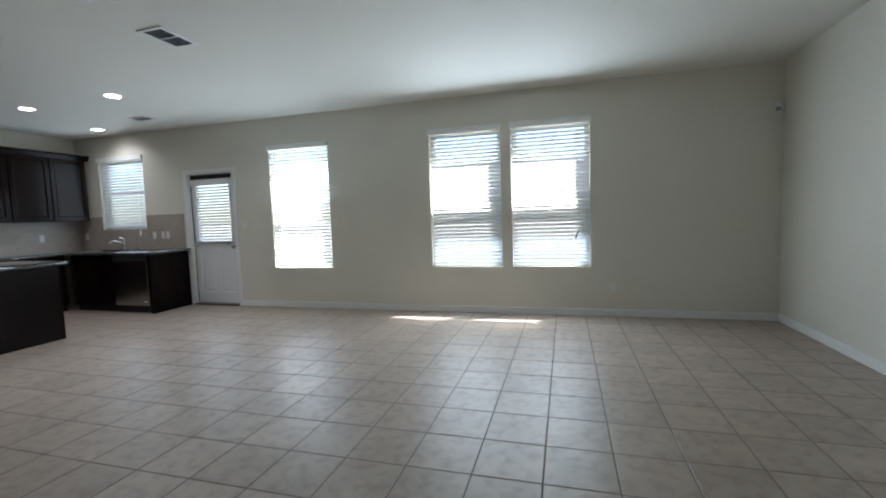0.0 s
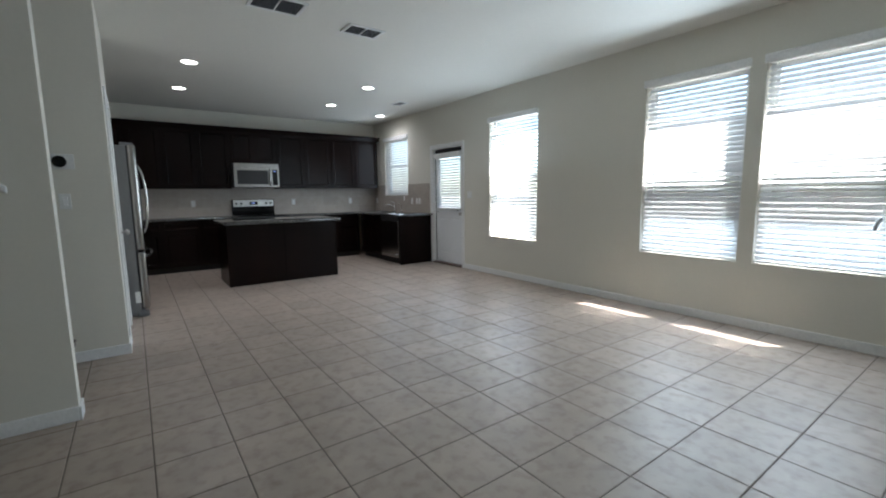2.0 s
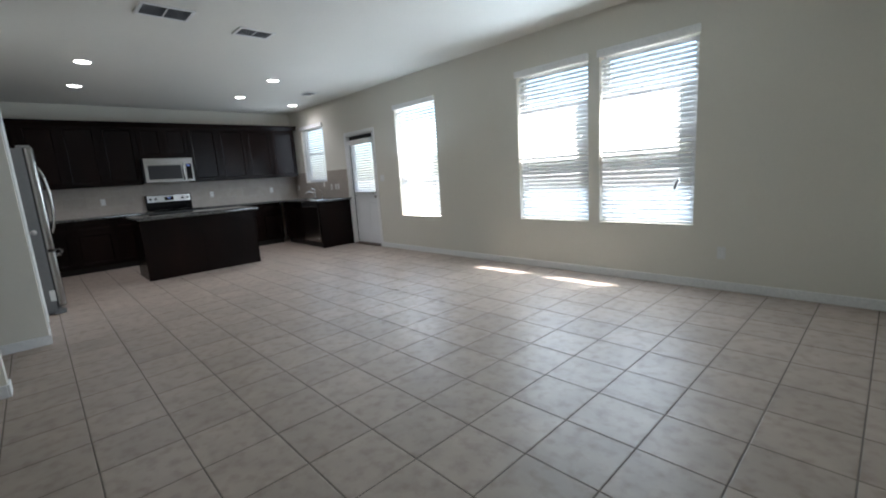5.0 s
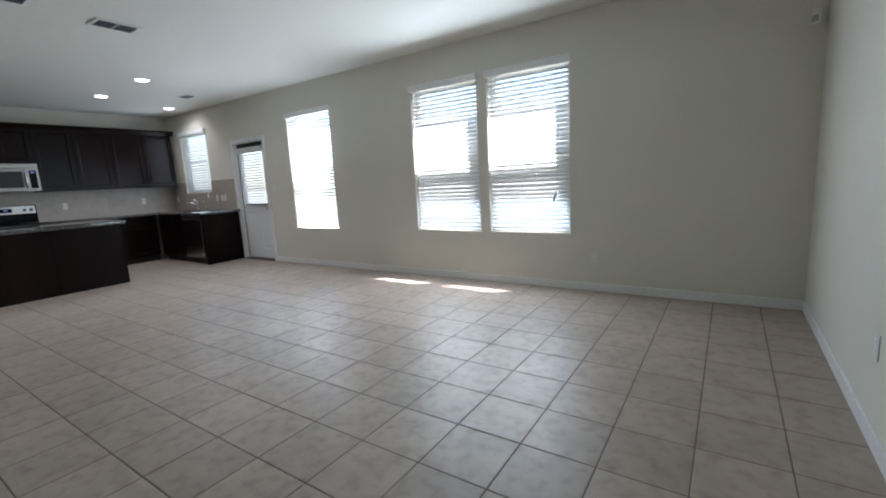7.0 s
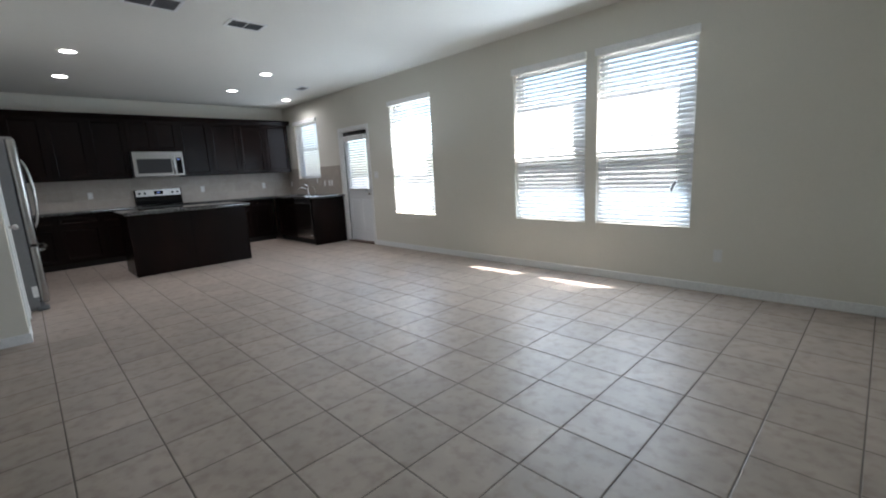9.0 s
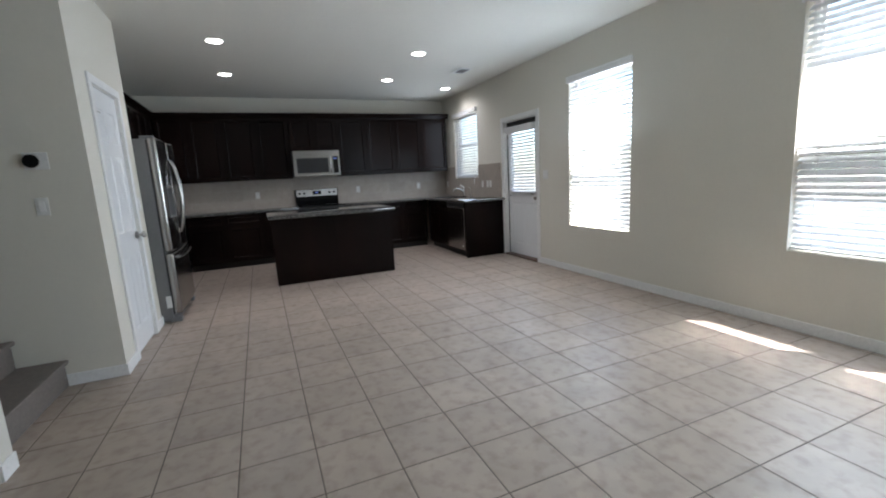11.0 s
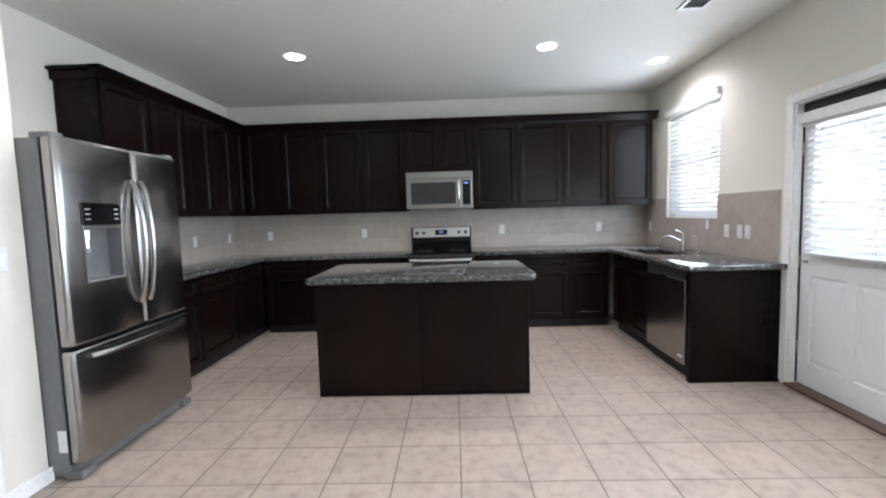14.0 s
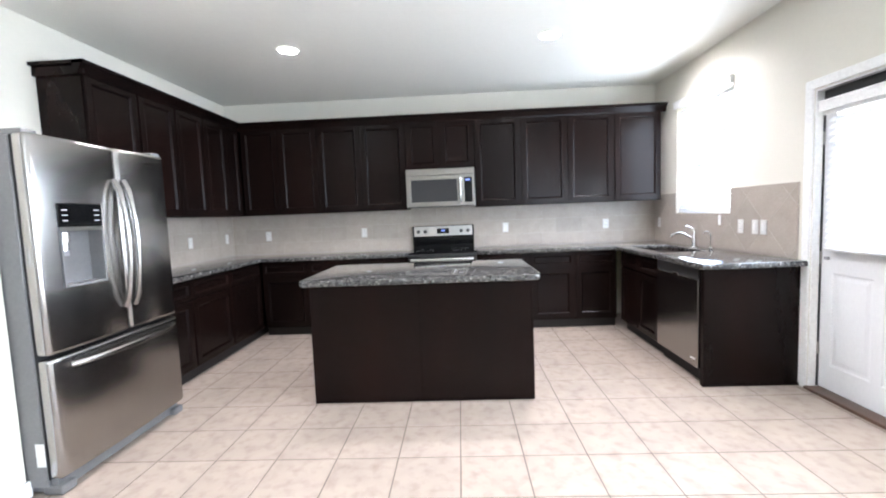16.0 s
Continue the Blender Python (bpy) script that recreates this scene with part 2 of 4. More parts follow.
def slab(us, vs, inside, w0, w1, axes="xyz", bevel=0.0):
    """A plate between w0 and w1 of the cells of a grid for which inside(u, v) holds, so that openings go through it."""
    us, vs = sorted(set(us)), sorted(set(vs))
    bm = bmesh.new()
    verts = {}
    order = ["uvw".index(c) for c in {"xyz": "uvw", "xzy": "uwv", "yzx": "wuv"}[axes]]

    def vert(u, v, w):
        if (u, v, w) not in verts:
            p = (u, v, w)
            verts[u, v, w] = bm.verts.new([p[k] for k in order])
        return verts[u, v, w]

    cells = {(a, b) for a in range(len(us) - 1) for b in range(len(vs) - 1)
             if inside((us[a] + us[a + 1]) / 2, (vs[b] + vs[b + 1]) / 2)}
    for a, b in cells:
        u0, u1, v0, v1 = us[a], us[a + 1], vs[b], vs[b + 1]
        for w in (w0, w1):
            bm.faces.new([vert(u0, v0, w), vert(u1, v0, w), vert(u1, v1, w), vert(u0, v1, w)])
        for da, db, p, q in ((-1, 0, (u0, v0), (u0, v1)), (1, 0, (u1, v0), (u1, v1)), (0, -1, (u0, v0), (u1, v0)), (0, 1, (u0, v1), (u1, v1))):
            if (a + da, b + db) not in cells:
                bm.faces.new([vert(*p, w0), vert(*q, w0), vert(*q, w1), vert(*p, w1)])
    bmesh.ops.recalc_face_normals(bm, faces=bm.faces)
    if bevel:
        sharp = [e for e in bm.edges if len(e.link_faces) == 2 and e.calc_face_angle() > 0.5]
        bmesh.ops.bevel(bm, geom=sharp, offset=bevel, segments=2, affect="EDGES", profile=0.5)
    return bm


def cylinder(bm, centre, radius, length, axis="z", segments=20, radius2=None, bevel=0.0):
    turn = {"z": Matrix(), "x": Matrix.Rotation(radians(90), 4, "Y"), "y": Matrix.Rotation(radians(-90), 4, "X")}[axis]
    made = bmesh.ops.create_cone(bm, cap_ends=True, segments=segments, radius1=radius, radius2=radius if radius2 is None else radius2,
                                 depth=length, matrix=Matrix.Translation(centre) @ turn)["verts"]
    if bevel:
        edges = {e for v in made for e in v.link_edges if e.calc_face_angle(0) > 1.0}
        bmesh.ops.bevel(bm, geom=list(edges), offset=bevel, segments=2, affect="EDGES", profile=0.5)
    return bm


def tube(points, radius, segments=10, squash=1.0):
    """A rod of round section along a line of points."""
    bm = bmesh.new()
    pts = [Vector(p) for p in points]
    rings, side = [], None
    for n, p in enumerate(pts):
        way = (pts[min(n + 1, len(pts) - 1)] - pts[max(n - 1, 0)]).normalized()
        if side is None:
            side = way.orthogonal().normalized()
        side = (side - way * side.dot(way)).normalized()
        up = way.cross(side)
        rings.append([bm.verts.new(p + radius * (math.cos(a) * side + squash * math.sin(a) * up)) for a in (2 * math.pi * k / segments for k in range(segments))])
    for r, s in zip(rings, rings[1:]):
        for k in range(segments):
            bm.faces.new([r[k], r[(k + 1) % segments], s[(k + 1) % segments], s[k]])
    bm.faces.new(rings[0][::-1]), bm.faces.new(rings[-1])
    bmesh.ops.recalc_face_normals(bm, faces=bm.faces)
    return bm


def prism(outline, w0, w1, axes="xyz", bevel=0.0):
    """A plate of the given outline between w0 and w1."""
    order = ["uvw".index(c) for c in {"xyz": "uvw", "xzy": "uwv", "yzx": "wuv"}[axes]]
    bm = bmesh.new()
    low = [bm.verts.new([(u, v, w0)[k] for k in order]) for u, v in outline]
    high = [bm.verts.new([(u, v, w1)[k] for k in order]) for u, v in outline]
    bm.faces.new(low), bm.faces.new(high)
    for k in range(len(low)):
        n = (k + 1) % len(low)
        bm.faces.new([low[k], low[n], high[n], high[k]])
    bmesh.ops.recalc_face_normals(bm, faces=bm.faces)
    if bevel:
        sharp = [e for e in bm.edges if e.calc_face_angle() > 1.0]
        bmesh.ops.bevel(bm, geom=sharp, offset=bevel, segments=2, affect="EDGES", profile=0.5)
    return bm


def link(name, bm, mat, smooth=False):
    me = bpy.data.meshes.new(name)
    bm.to_mesh(me)
    bm.free()
    me.materials.append(mat)
    if smooth:
        me.shade_smooth()
        me.set_sharp_from_angle(angle=radians(40))
    return new(name, me)


def part(name, bm, mat, parent, label="", smooth=False):
    ob = link(name, bm, mat, smooth)
    ob.parent = parent
    if label:
        tagged(ob, label)
    return ob


def thing(name, m, label, category, group="", kind=""):
    ob = new(name)
    ob.matrix_world = m
    return tagged(ob, label, category, group, kind)


def structure(name, bm, mat, label, category):
    return tagged(link(name, bm, mat), label, category, kind="structure")


# ---- structure ----
holes = [(x0, x1, z0, z1) for _, x0, x1, z0, z1 in WINDOWS] + [DOOR]
structure("wall_north", slab([WEST - WALL, EAST + WALL] + [h[k] for h in holes for k in (0, 1)], [0, CEIL] + [h[k] for h in holes for k in (2, 3)],
                             lambda u, v: not any(a < u < b and c < v < d for a, b, c, d in holes), NORTH, NORTH + WALL, "xzy"),
          PAINT, "beige painted wall with four windows and a back door", "wall")
structure("wall_east", boxes((EAST, EAST + WALL, SOUTH, NORTH, 0, CEIL)), PAINT, "plain beige painted wall of the living room", "wall")
structure("wall_west", boxes((WEST - WALL, WEST, KITCHEN_S, NORTH, 0, CEIL)), PAINT, "beige painted kitchen wall behind the cabinets", "wall")
structure("wall_kitchen", boxes((WEST - WALL, PANTRY_END, KITCHEN_S - WALL, KITCHEN_S, 0, CEIL)), PAINT, "beige painted kitchen wall behind the refrigerator", "wall")
PDOOR = (-4.232, -3.608, 0.0, 2.10)
structure("wall_pantry", slab([PANTRY_END, PANTRY_X, PDOOR[0], PDOOR[1]], [0, CEIL, PDOOR[3]],
                              lambda u, v: not (PDOOR[0] < u < PDOOR[1] and v < PDOOR[3]), PANTRY_Y - 0.12, PANTRY_Y, "xzy", ),
          PAINT, "beige painted pantry wall with a white door", "wall")
structure("wall_pantry_side", boxes((PANTRY_X - 0.12, PANTRY_X, SOUTH, PANTRY_Y - 0.12, 0, CEIL)), PAINT, "beige painted wall at the foot of the stairs", "wall")
structure("wall_pantry_back", boxes((PANTRY_END, PANTRY_END + 0.12, KITCHEN_S - WALL, PANTRY_Y - 0.12, 0, CEIL)), PAINT, "beige painted wall beside the refrigerator", "wall")
structure("wall_south", boxes((PANTRY_X - 0.12, EAST + WALL, SOUTH - WALL, SOUTH, 0, CEIL)), PAINT, "plain beige painted wall", "wall")
# stair side wall: a pillar, then a low wall whose top climbs with the stairs
stair_wall = prism([(STAIR_Y, 0), (STAIR_Y, CEIL), (0.425, CEIL), (0.425, 1.33), (-0.95, 2.25), (-0.95, CEIL), (SOUTH, CEIL), (SOUTH, 0)],
                   STAIR_X - 0.12, STAIR_X, "yzx")
structure("wall_stair", stair_wall, PAINT, "beige painted stair wall with a sloping opening", "wall")
structure("trim", prism([(0.475, 1.30), (0.475, 1.335), (-0.95, 2.289), (-0.95, 2.254)], STAIR_X - 0.15, STAIR_X + 0.025, "yzx", 0.004),
          TRIM, "white sloping wooden cap on the stair wall", "trim")
structure("ceiling", boxes((WEST - WALL, EAST + WALL, SOUTH - WALL, NORTH + WALL, CEIL, CEIL + 0.15)), CEILING, "white textured flat ceiling", "ceiling")
structure("ground", boxes((-250, 250, NORTH + WALL + 0.02, 300, -0.4, -0.15)), GROUND, "flat dry lawn outside the house", "ground")
# the second slab is an unseen overhang, added to keep sun off the kitchen blinds
structure("roof", boxes((WEST - 0.5, EAST + 0.5, SOUTH - 0.5, NORTH + WALL + 0.02, CEIL + 0.17, CEIL + 0.35), (WEST - 0.5, -4.3, NORTH + WALL + 0.02, NORTH + 1.3, CEIL + 0.17, CEIL + 0.35)),
          STUCCO, "flat covering above the ceiling, with an unseen overhang added to shade the kitchen side", "roof")

BASE_H, BASE_T = 0.085, 0.014


def baseboard(x0, x1, y0, y1):
    """A board with a rounded top edge along one wall."""
    structure("baseboard", boxes((x0, x1, y0, y1, 0, BASE_H), bevel=0.004), TRIM, "white painted wooden baseboard", "baseboard")


baseboard(-4.70, EAST, NORTH - BASE_T, NORTH)
baseboard(EAST - BASE_T, EAST, SOUTH, NORTH - BASE_T)
baseboard(-3.54, PANTRY_X, PANTRY_Y, PANTRY_Y + BASE_T)
baseboard(PANTRY_END - BASE_T, -4.30, PANTRY_Y, PANTRY_Y + BASE_T)
baseboard(PANTRY_X, PANTRY_X + BASE_T, 0.53, PANTRY_Y + BASE_T)
baseboard(STAIR_X, STAIR_X + BASE_T, SOUTH, STAIR_Y)
baseboard(STAIR_X - 0.12, STAIR_X + BASE_T, STAIR_Y, STAIR_Y + BASE_T)
baseboard(PANTRY_X, EAST, SOUTH, SOUTH + BASE_T)


# ---- windows and doors ----
def window(name, x0, x1, z0, z1, screened):
    cx = (x0 + x1) / 2
    w = thing(name, pose(cx, NORTH, 0), "white vinyl single-hung window in a plain plaster recess", "window", kind="structure")
    h, mid, o = (x1 - x0) / 2, z0 + (z1 - z0) * 0.5, 0.105
    f = 0.035
    part("window_frame", slab([-h, -h + f, h - f, h], [z0, z0 + f, z1 - f, z1], lambda u, v: not (abs(u) < h - f and z0 + f < v < z1 - f), o, o + 0.05, "xzy"), TRIM, w)
    for n, (a, b) in enumerate(((z0 + f, mid + 0.02), (mid - 0.02, z1 - f))):
        d = o + 0.004 + 0.018 * n
        g = h - f
        part("sash", slab([-g, -g + 0.03, g - 0.03, g], [a, a + 0.035, b - 0.035, b], lambda u, v: not (abs(u) < g - 0.03 and a + 0.035 < v < b - 0.035), d, d + 0.016, "xzy"), TRIM, w)
        pane = part("pane", boxes((-g + 0.025, g - 0.025, d + 0.006, d + 0.010, a + 0.03, b - 0.03)), GLASS, w)
        pane.visible_shadow = False
    if screened:
        part("insect_screen", boxes((-h + f, h - f, o + 0.047, o + 0.0475, z0 + f, mid)), SCREEN, w, "dark woven window screen")
    return w


for name, x0, x1, z0, z1 in WINDOWS:
    window(name, x0, x1, z0, z1, name in ("window_3", "window_4"))


def blind(x0, x1, z0, z1, y, tilt, label, valance, lift=0.0, open_rows=None, low=None, width=0.050, pitch=0.047):
    """A slatted blind that hangs between x0 and x1 at the depth y behind the wall's face."""
    w, cx = x1 - x0, (x0 + x1) / 2
    b = thing("window_blind", pose(cx, NORTH + y, z0), label, "blind", "window blinds")
    top = z1 - z0
    if valance:
        v = boxes((-w / 2 - 0.012, w / 2 + 0.012, -y - 0.036, -y - 0.026, top - 0.055, top + 0.012), (-w / 2 - 0.012, w / 2 + 0.012, -y - 0.042, -y - 0.026, top + 0.004, top + 0.016),
                  (-w / 2 - 0.012, -w / 2 - 0.002, -y - 0.026, -y - 0.001, top - 0.055, top + 0.012), (w / 2 + 0.002, w / 2 + 0.012, -y - 0.026, -y - 0.001, top - 0.055, top + 0.012), bevel=0.002)
        part("valance", v, TRIM, b, "white moulded valance")
    part("head_rail", boxes((-w / 2 + 0.006, w / 2 - 0.006, -0.028, 0.028, top - 0.05, top - 0.004), bevel=0.003), TRIM, b)
    bottom = 0.012 + lift
    part("bottom_rail", boxes((-w / 2 + 0.006, w / 2 - 0.006, -0.024, 0.024, bottom, bottom + 0.016), bevel=0.003), TRIM, b)
    slat = None
    z = bottom + 0.05
    while z < top - 0.065:
        here = tilt
        if open_rows and open_rows[0] < z + z0 < open_rows[1]:
            here = open_rows[2]
        elif low and z + z0 < low[0]:
            here = low[1]
        if slat is None:
            bm = bmesh.new()
            n = 5
            xs = (-w / 2 + 0.006, w / 2 - 0.006)
            rows = []
            for k in range(n):
                s = -width / 2 + width * k / (n - 1)
                crown = 0.0012 * (1 - (2 * k / (n - 1) - 1) ** 2)
                rows.append([[bm.verts.new((x, s, crown + t)) for x in xs] for t in (0.0, 0.0018)])
            for p, q in zip(rows, rows[1:]):
                bm.faces.new([p[1][0], p[1][1], q[1][1], q[1][0]])
                bm.faces.new([p[0][1], p[0][0], q[0][0], q[0][1]])
                for e in (0, 1):
                    bm.faces.new([p[0][e], p[1][e], q[1][e], q[0][e]])
            for r in (rows[0], rows[-1]):
                bm.faces.new([r[0][0], r[0][1], r[1][1], r[1][0]])
            bmesh.ops.recalc_face_normals(bm, faces=bm.faces)
            slat = part("slat", bm, SLAT, b, smooth=True)
            s = slat
        else:
            s = slat.copy()
            scene.collection.objects.link(s)
        s.matrix_basis = pose(0, 0, z, here + random.uniform(-0.8, 0.8), random.uniform(-0.1, 0.1), 0)
        z += pitch
    for x in (-w / 2 + 0.14, w / 2 - 0.14):
        for d in (-0.026, 0.026):
            part("ladder_cord", boxes((x - 0.0012, x + 0.0012, d - 0.001, d + 0.001, bottom + 0.016, top - 0.05)), TRIM, b)
    return b


# a slat's inner edge is lowered by a positive tilt
blind(*WINDOWS[0][1:], 0.030, 56, "white two-inch slatted blind over the kitchen sink window", True, width=0.048)
blind(*WINDOWS[1][1:], 0.030, 44, "white slatted blind lowered over a bright window, bottom rail askew", True, lift=0.02)
for row in WINDOWS[2:]:
    blind(*row[1:], 0.045, 48, "white slatted blind in a sunlit living room window", True, open_rows=(1.45, 1.95, 69), low=(1.45, 50))
tassel = thing("cord_tassel", pose(0.262, NORTH - 0.004, 1.0), "grey cord tassel hanging at the blind", "tassel")
part("tassel", tube([(0, 0, -0.045), (0.004, 0, -0.01), (0.02, 0, 0.03), (0.035, 0, 0.05)], 0.014), GREYPLASTIC, tassel, smooth=True)
part("cord", tube([(0.035, 0, 0.05), (0.03, 0.02, 0.4), (0.03, 0.03, 1.36)], 0.0015, 5), TRIM, tassel)

tassel = thing("cord_tassel", pose(-6.63, NORTH - 0.03, 1.20), "white cord tassel hanging below the kitchen blind", "tassel")
part("tassel", tube([(0, 0, -0.06), (0, 0, -0.02), (0, 0, 0.03)], 0.013), TRIM, tassel, smooth=True)
part("cord", tube([(0, 0, 0.03), (0, 0.004, 0.3), (0, 0.02, 1.16)], 0.0015, 5), TRIM, tassel)


def casing(name, x0, x1, z1, y, side, label):
    """Door trim round an opening, on the face y of a wall; side: the way that it stands proud."""
    t, w = 0.016 * side, 0.068
    c = thing(name, pose(0, y, 0), label, "door casing", kind="structure")
    ys = sorted((0, t))
    part("side_casing", boxes((x0 - w, x0 - 0.004, *ys, 0, z1 + 0.004), bevel=0.004), TRIM, c)
    part("side_casing", boxes((x1 + 0.004, x1 + w, *ys, 0, z1 + 0.004), bevel=0.004), TRIM, c)
    part("head_casing", boxes((x0 - w, x1 + w, *ys, z1 + 0.004, z1 + w), bevel=0.004), TRIM, c)
    return c


def raised_panel(bm, x0, x1, z0, z1, y, side):
    """A moulded panel: a sunk border and a raised field, on the face y."""
    n = side
    loops = [(0, 0.0), (0.008, -0.007), (0.022, -0.007), (0.045, -0.001)]
    rings = []
    for inset, d in loops:
        rings.append([bm.verts.new((x, y + n * d, z)) for x, z in ((x0 + inset, z0 + inset), (x1 - inset, z0 + inset), (x1 - inset, z1 - inset), (x0 + inset, z1 - inset))])
    for r, s in zip(rings, rings[1:]):
        for k in range(4):
            bm.faces.new([r[k], r[(k + 1) % 4], s[(k + 1) % 4], s[k]])
    bm.faces.new(rings[-1])


def panelled_slab(x0, x1, z0, z1, y_face, thick, side, panels, lights=()):
    """A door leaf with moulded panels in its face and openings for glass."""
    holes = [*panels, *lights]
    us = [x0, x1] + [h[k] for h in holes for k in (0, 1)]
    vs = [z0, z1] + [h[k] for h in holes for k in (2, 3)]
    y1 = y_face - side * thick
    bm = slab(us, vs, lambda u, v: not any(a < u < b and c < v < d for a, b, c, d in holes), min(y_face, y1), max(y_face, y1), "xzy")
    for p in panels:
        raised_panel(bm, *p, y_face, side)
        a, b, c, d = p
        e = y1
        bm.faces.new([bm.verts.new(q) for q in ((a, e, c), (b, e, c), (b, e, d), (a, e, d))])
    bmesh.ops.remove_doubles(bm, verts=bm.verts, dist=0.0002)
    bmesh.ops.recalc_face_normals(bm, faces=bm.faces)
    return bm


# pantry door: six panels
w = PDOOR[1] - PDOOR[0]
pantry = thing("door_1", pose(PDOOR[0], PANTRY_Y, 0), "white six-panel pantry door, closed, with a nickel knob", "door", kind="structure")
cols = ((0.085, w / 2 - 0.045), (w / 2 + 0.045, w - 0.085))
panels = [(a, b, c, d) for a, b in cols for c, d in ((0.20, 0.80), (0.99, 1.60), (1.71, 1.95))]
leaf = part("door_leaf", panelled_slab(0.004, w - 0.004, 0.012, PDOOR[3] - 0.004, -0.014, 0.035, 1, panels), DOORPAINT, pantry)
knob = part("knob", cylinder(bmesh.new(), (0.072, 0.001, 0.94), 0.033, 0.012, "y", bevel=0.003), NICKEL, pantry, "round nickel knob", smooth=True)
bm = cylinder(bmesh.new(), (0.072, 0.022, 0.94), 0.011, 0.04, "y")
bmesh.ops.create_uvsphere(bm, u_segments=18, v_segments=10, radius=0.028, matrix=Matrix.Translation((0.072, 0.052, 0.94)) @ Matrix.Diagonal((1, 0.8, 1, 1)))
part("knob_ball", bm, NICKEL, knob, smooth=True)
for z in (0.25, 1.03, 1.83):
    part("hinge", cylinder(boxes((w - 0.03, w - 0.002, -0.013, -0.010, z - 0.045, z + 0.045)), (w - 0.001, -0.004, z), 0.006, 0.09), NICKEL, pantry, "nickel butt hinge")
part("latch_hook", tube([(w - 0.15, -0.004, 1.915), (w - 0.045, -0.003, 1.915), (w - 0.038, -0.003, 1.905), (w - 0.038, -0.003, 1.83)], 0.004), NICKEL, pantry, "thin metal over-door hook")
part("door_jamb", boxes((-0.001, 0.003, -0.12, -0.001, 0, PDOOR[3]), (w - 0.003, w + 0.001, -0.12, -0.001, 0, PDOOR[3]), (0.003, w - 0.003, -0.12, -0.001, PDOOR[3] - 0.003, PDOOR[3] + 0.001)), TRIM, pantry)
casing("door_casing", PDOOR[0], PDOOR[1], PDOOR[3], PANTRY_Y, 1, "white moulded casing round the pantry door")

# back door: glass above, two panels below
x0, x1 = DOOR[:2]
back = thing("door_2", pose(x0, NORTH, 0), "white half-glass back door, closed, with a slatted blind", "door", kind="structure")
w = x1 - x0
FACE = 0.06
light = (0.115, w - 0.115, 1.02, 1.90)
panels = [(0.105, w / 2 - 0.035, 0.20, 0.84), (w / 2 + 0.035, w - 0.105, 0.20, 0.84)]
part("door_leaf", panelled_slab(0.012, w - 0.012, 0.03, 1.996, FACE, 0.042, -1, panels, [light]), DOORPAINT, back)
a, b, c, d = light
part("glass_frame", slab([a - 0.03, a, b, b + 0.03], [c - 0.03, c, d, d + 0.03], lambda u, v: not (a < u < b and c < v < d), FACE - 0.012, FACE - 0.001, "xzy", 0.003), TRIM, back)
part("pane", boxes((a, b, FACE + 0.024, FACE + 0.028, c, d)), GLASS, back).visible_shadow = False
part("door_jamb", boxes((-0.001, 0.011, 0.001, WALL, 0, DOOR[3]), (w - 0.011, w + 0.001, 0.001, WALL, 0, DOOR[3]), (0.011, w - 0.011, 0.001, WALL, DOOR[3] - 0.012, DOOR[3] + 0.001)), TRIM, back)
# black strips paint the shade in the gaps above the leaf and at its hinges
part("weather_strip", boxes((0.011, 0.018, FACE - 0.012, FACE - 0.002, 0.03, 1.996), (0.018, w - 0.018, FACE - 0.014, FACE + 0.03, 1.998, 2.062)), BLACKMAT, back, "black strip standing in for the shaded gap at the door's head and hinge side")
knob = part("knob", cylinder(bmesh.new(), (w - 0.065, FACE - 0.006, 0.92), 0.032, 0.012, "y", bevel=0.003), NICKEL, back, "round nickel knob", smooth=True)
bm = cylinder(bmesh.new(), (w - 0.065, FACE - 0.028, 0.92), 0.011, 0.035, "y")
bmesh.ops.create_uvsphere(bm, u_segments=18, v_segments=10, radius=0.027, matrix=Matrix.Translation((w - 0.065, FACE - 0.055, 0.92)) @ Matrix.Diagonal((1, 0.8, 1, 1)))
part("knob_ball", bm, NICKEL, knob, smooth=True)
for z in (0.30, 0.94, 1.75):
    part("hinge", cylinder(bmesh.new(), (0.014, FACE - 0.006, z), 0.007, 0.09), NICKEL, back, "nickel butt hinge", smooth=True)
part("hold_down_bracket", boxes((0.055, 0.085, FACE - 0.02, FACE - 0.001, 0.93, 0.95), (0.655, 0.685, FACE - 0.02, FACE - 0.001, 0.97, 0.99), bevel=0.003), GREYPLASTIC, back)
part("threshold", boxes((0.0, w, -0.03, 0.16, 0.0, 0.022), bevel=0.005), WOOD, back, "dark brown wooden threshold")
casing("door_casing", x0, x1, DOOR[3], NORTH, -1, "white moulded casing round the back door")
door_blind = blind(x0 + 0.085, x1 - 0.085, 0.985, 1.965, FACE - 0.030, 46, "white slatted blind hung on the back door", True, width=0.045, pitch=0.045)
part("valance", boxes((-0.352, 0.352, -0.045, -0.032, 0.905, 0.985), (-0.352, 0.352, -0.049, -0.032, 0.975, 0.992), bevel=0.002), TRIM, door_blind, "white moulded valance")


# ---- stairs ----
stairs = thing("staircase", pose(0, 0, 0), "grey-brown carpeted staircase climbing behind the stair wall", "stairs")
for k in range(12):
    y = 0.53 - 0.255 * k
    part("step", boxes((PANTRY_X + 0.002, STAIR_X - 0.122, y - 0.255, y, 0, 0.19 * (k + 1) - 0.03), (PANTRY_X + 0.002, STAIR_X - 0.122, y - 0.255, y + 0.025, 0.19 * (k + 1) - 0.03, 0.19 * (k + 1)), bevel=0.008), CARPET, stairs)


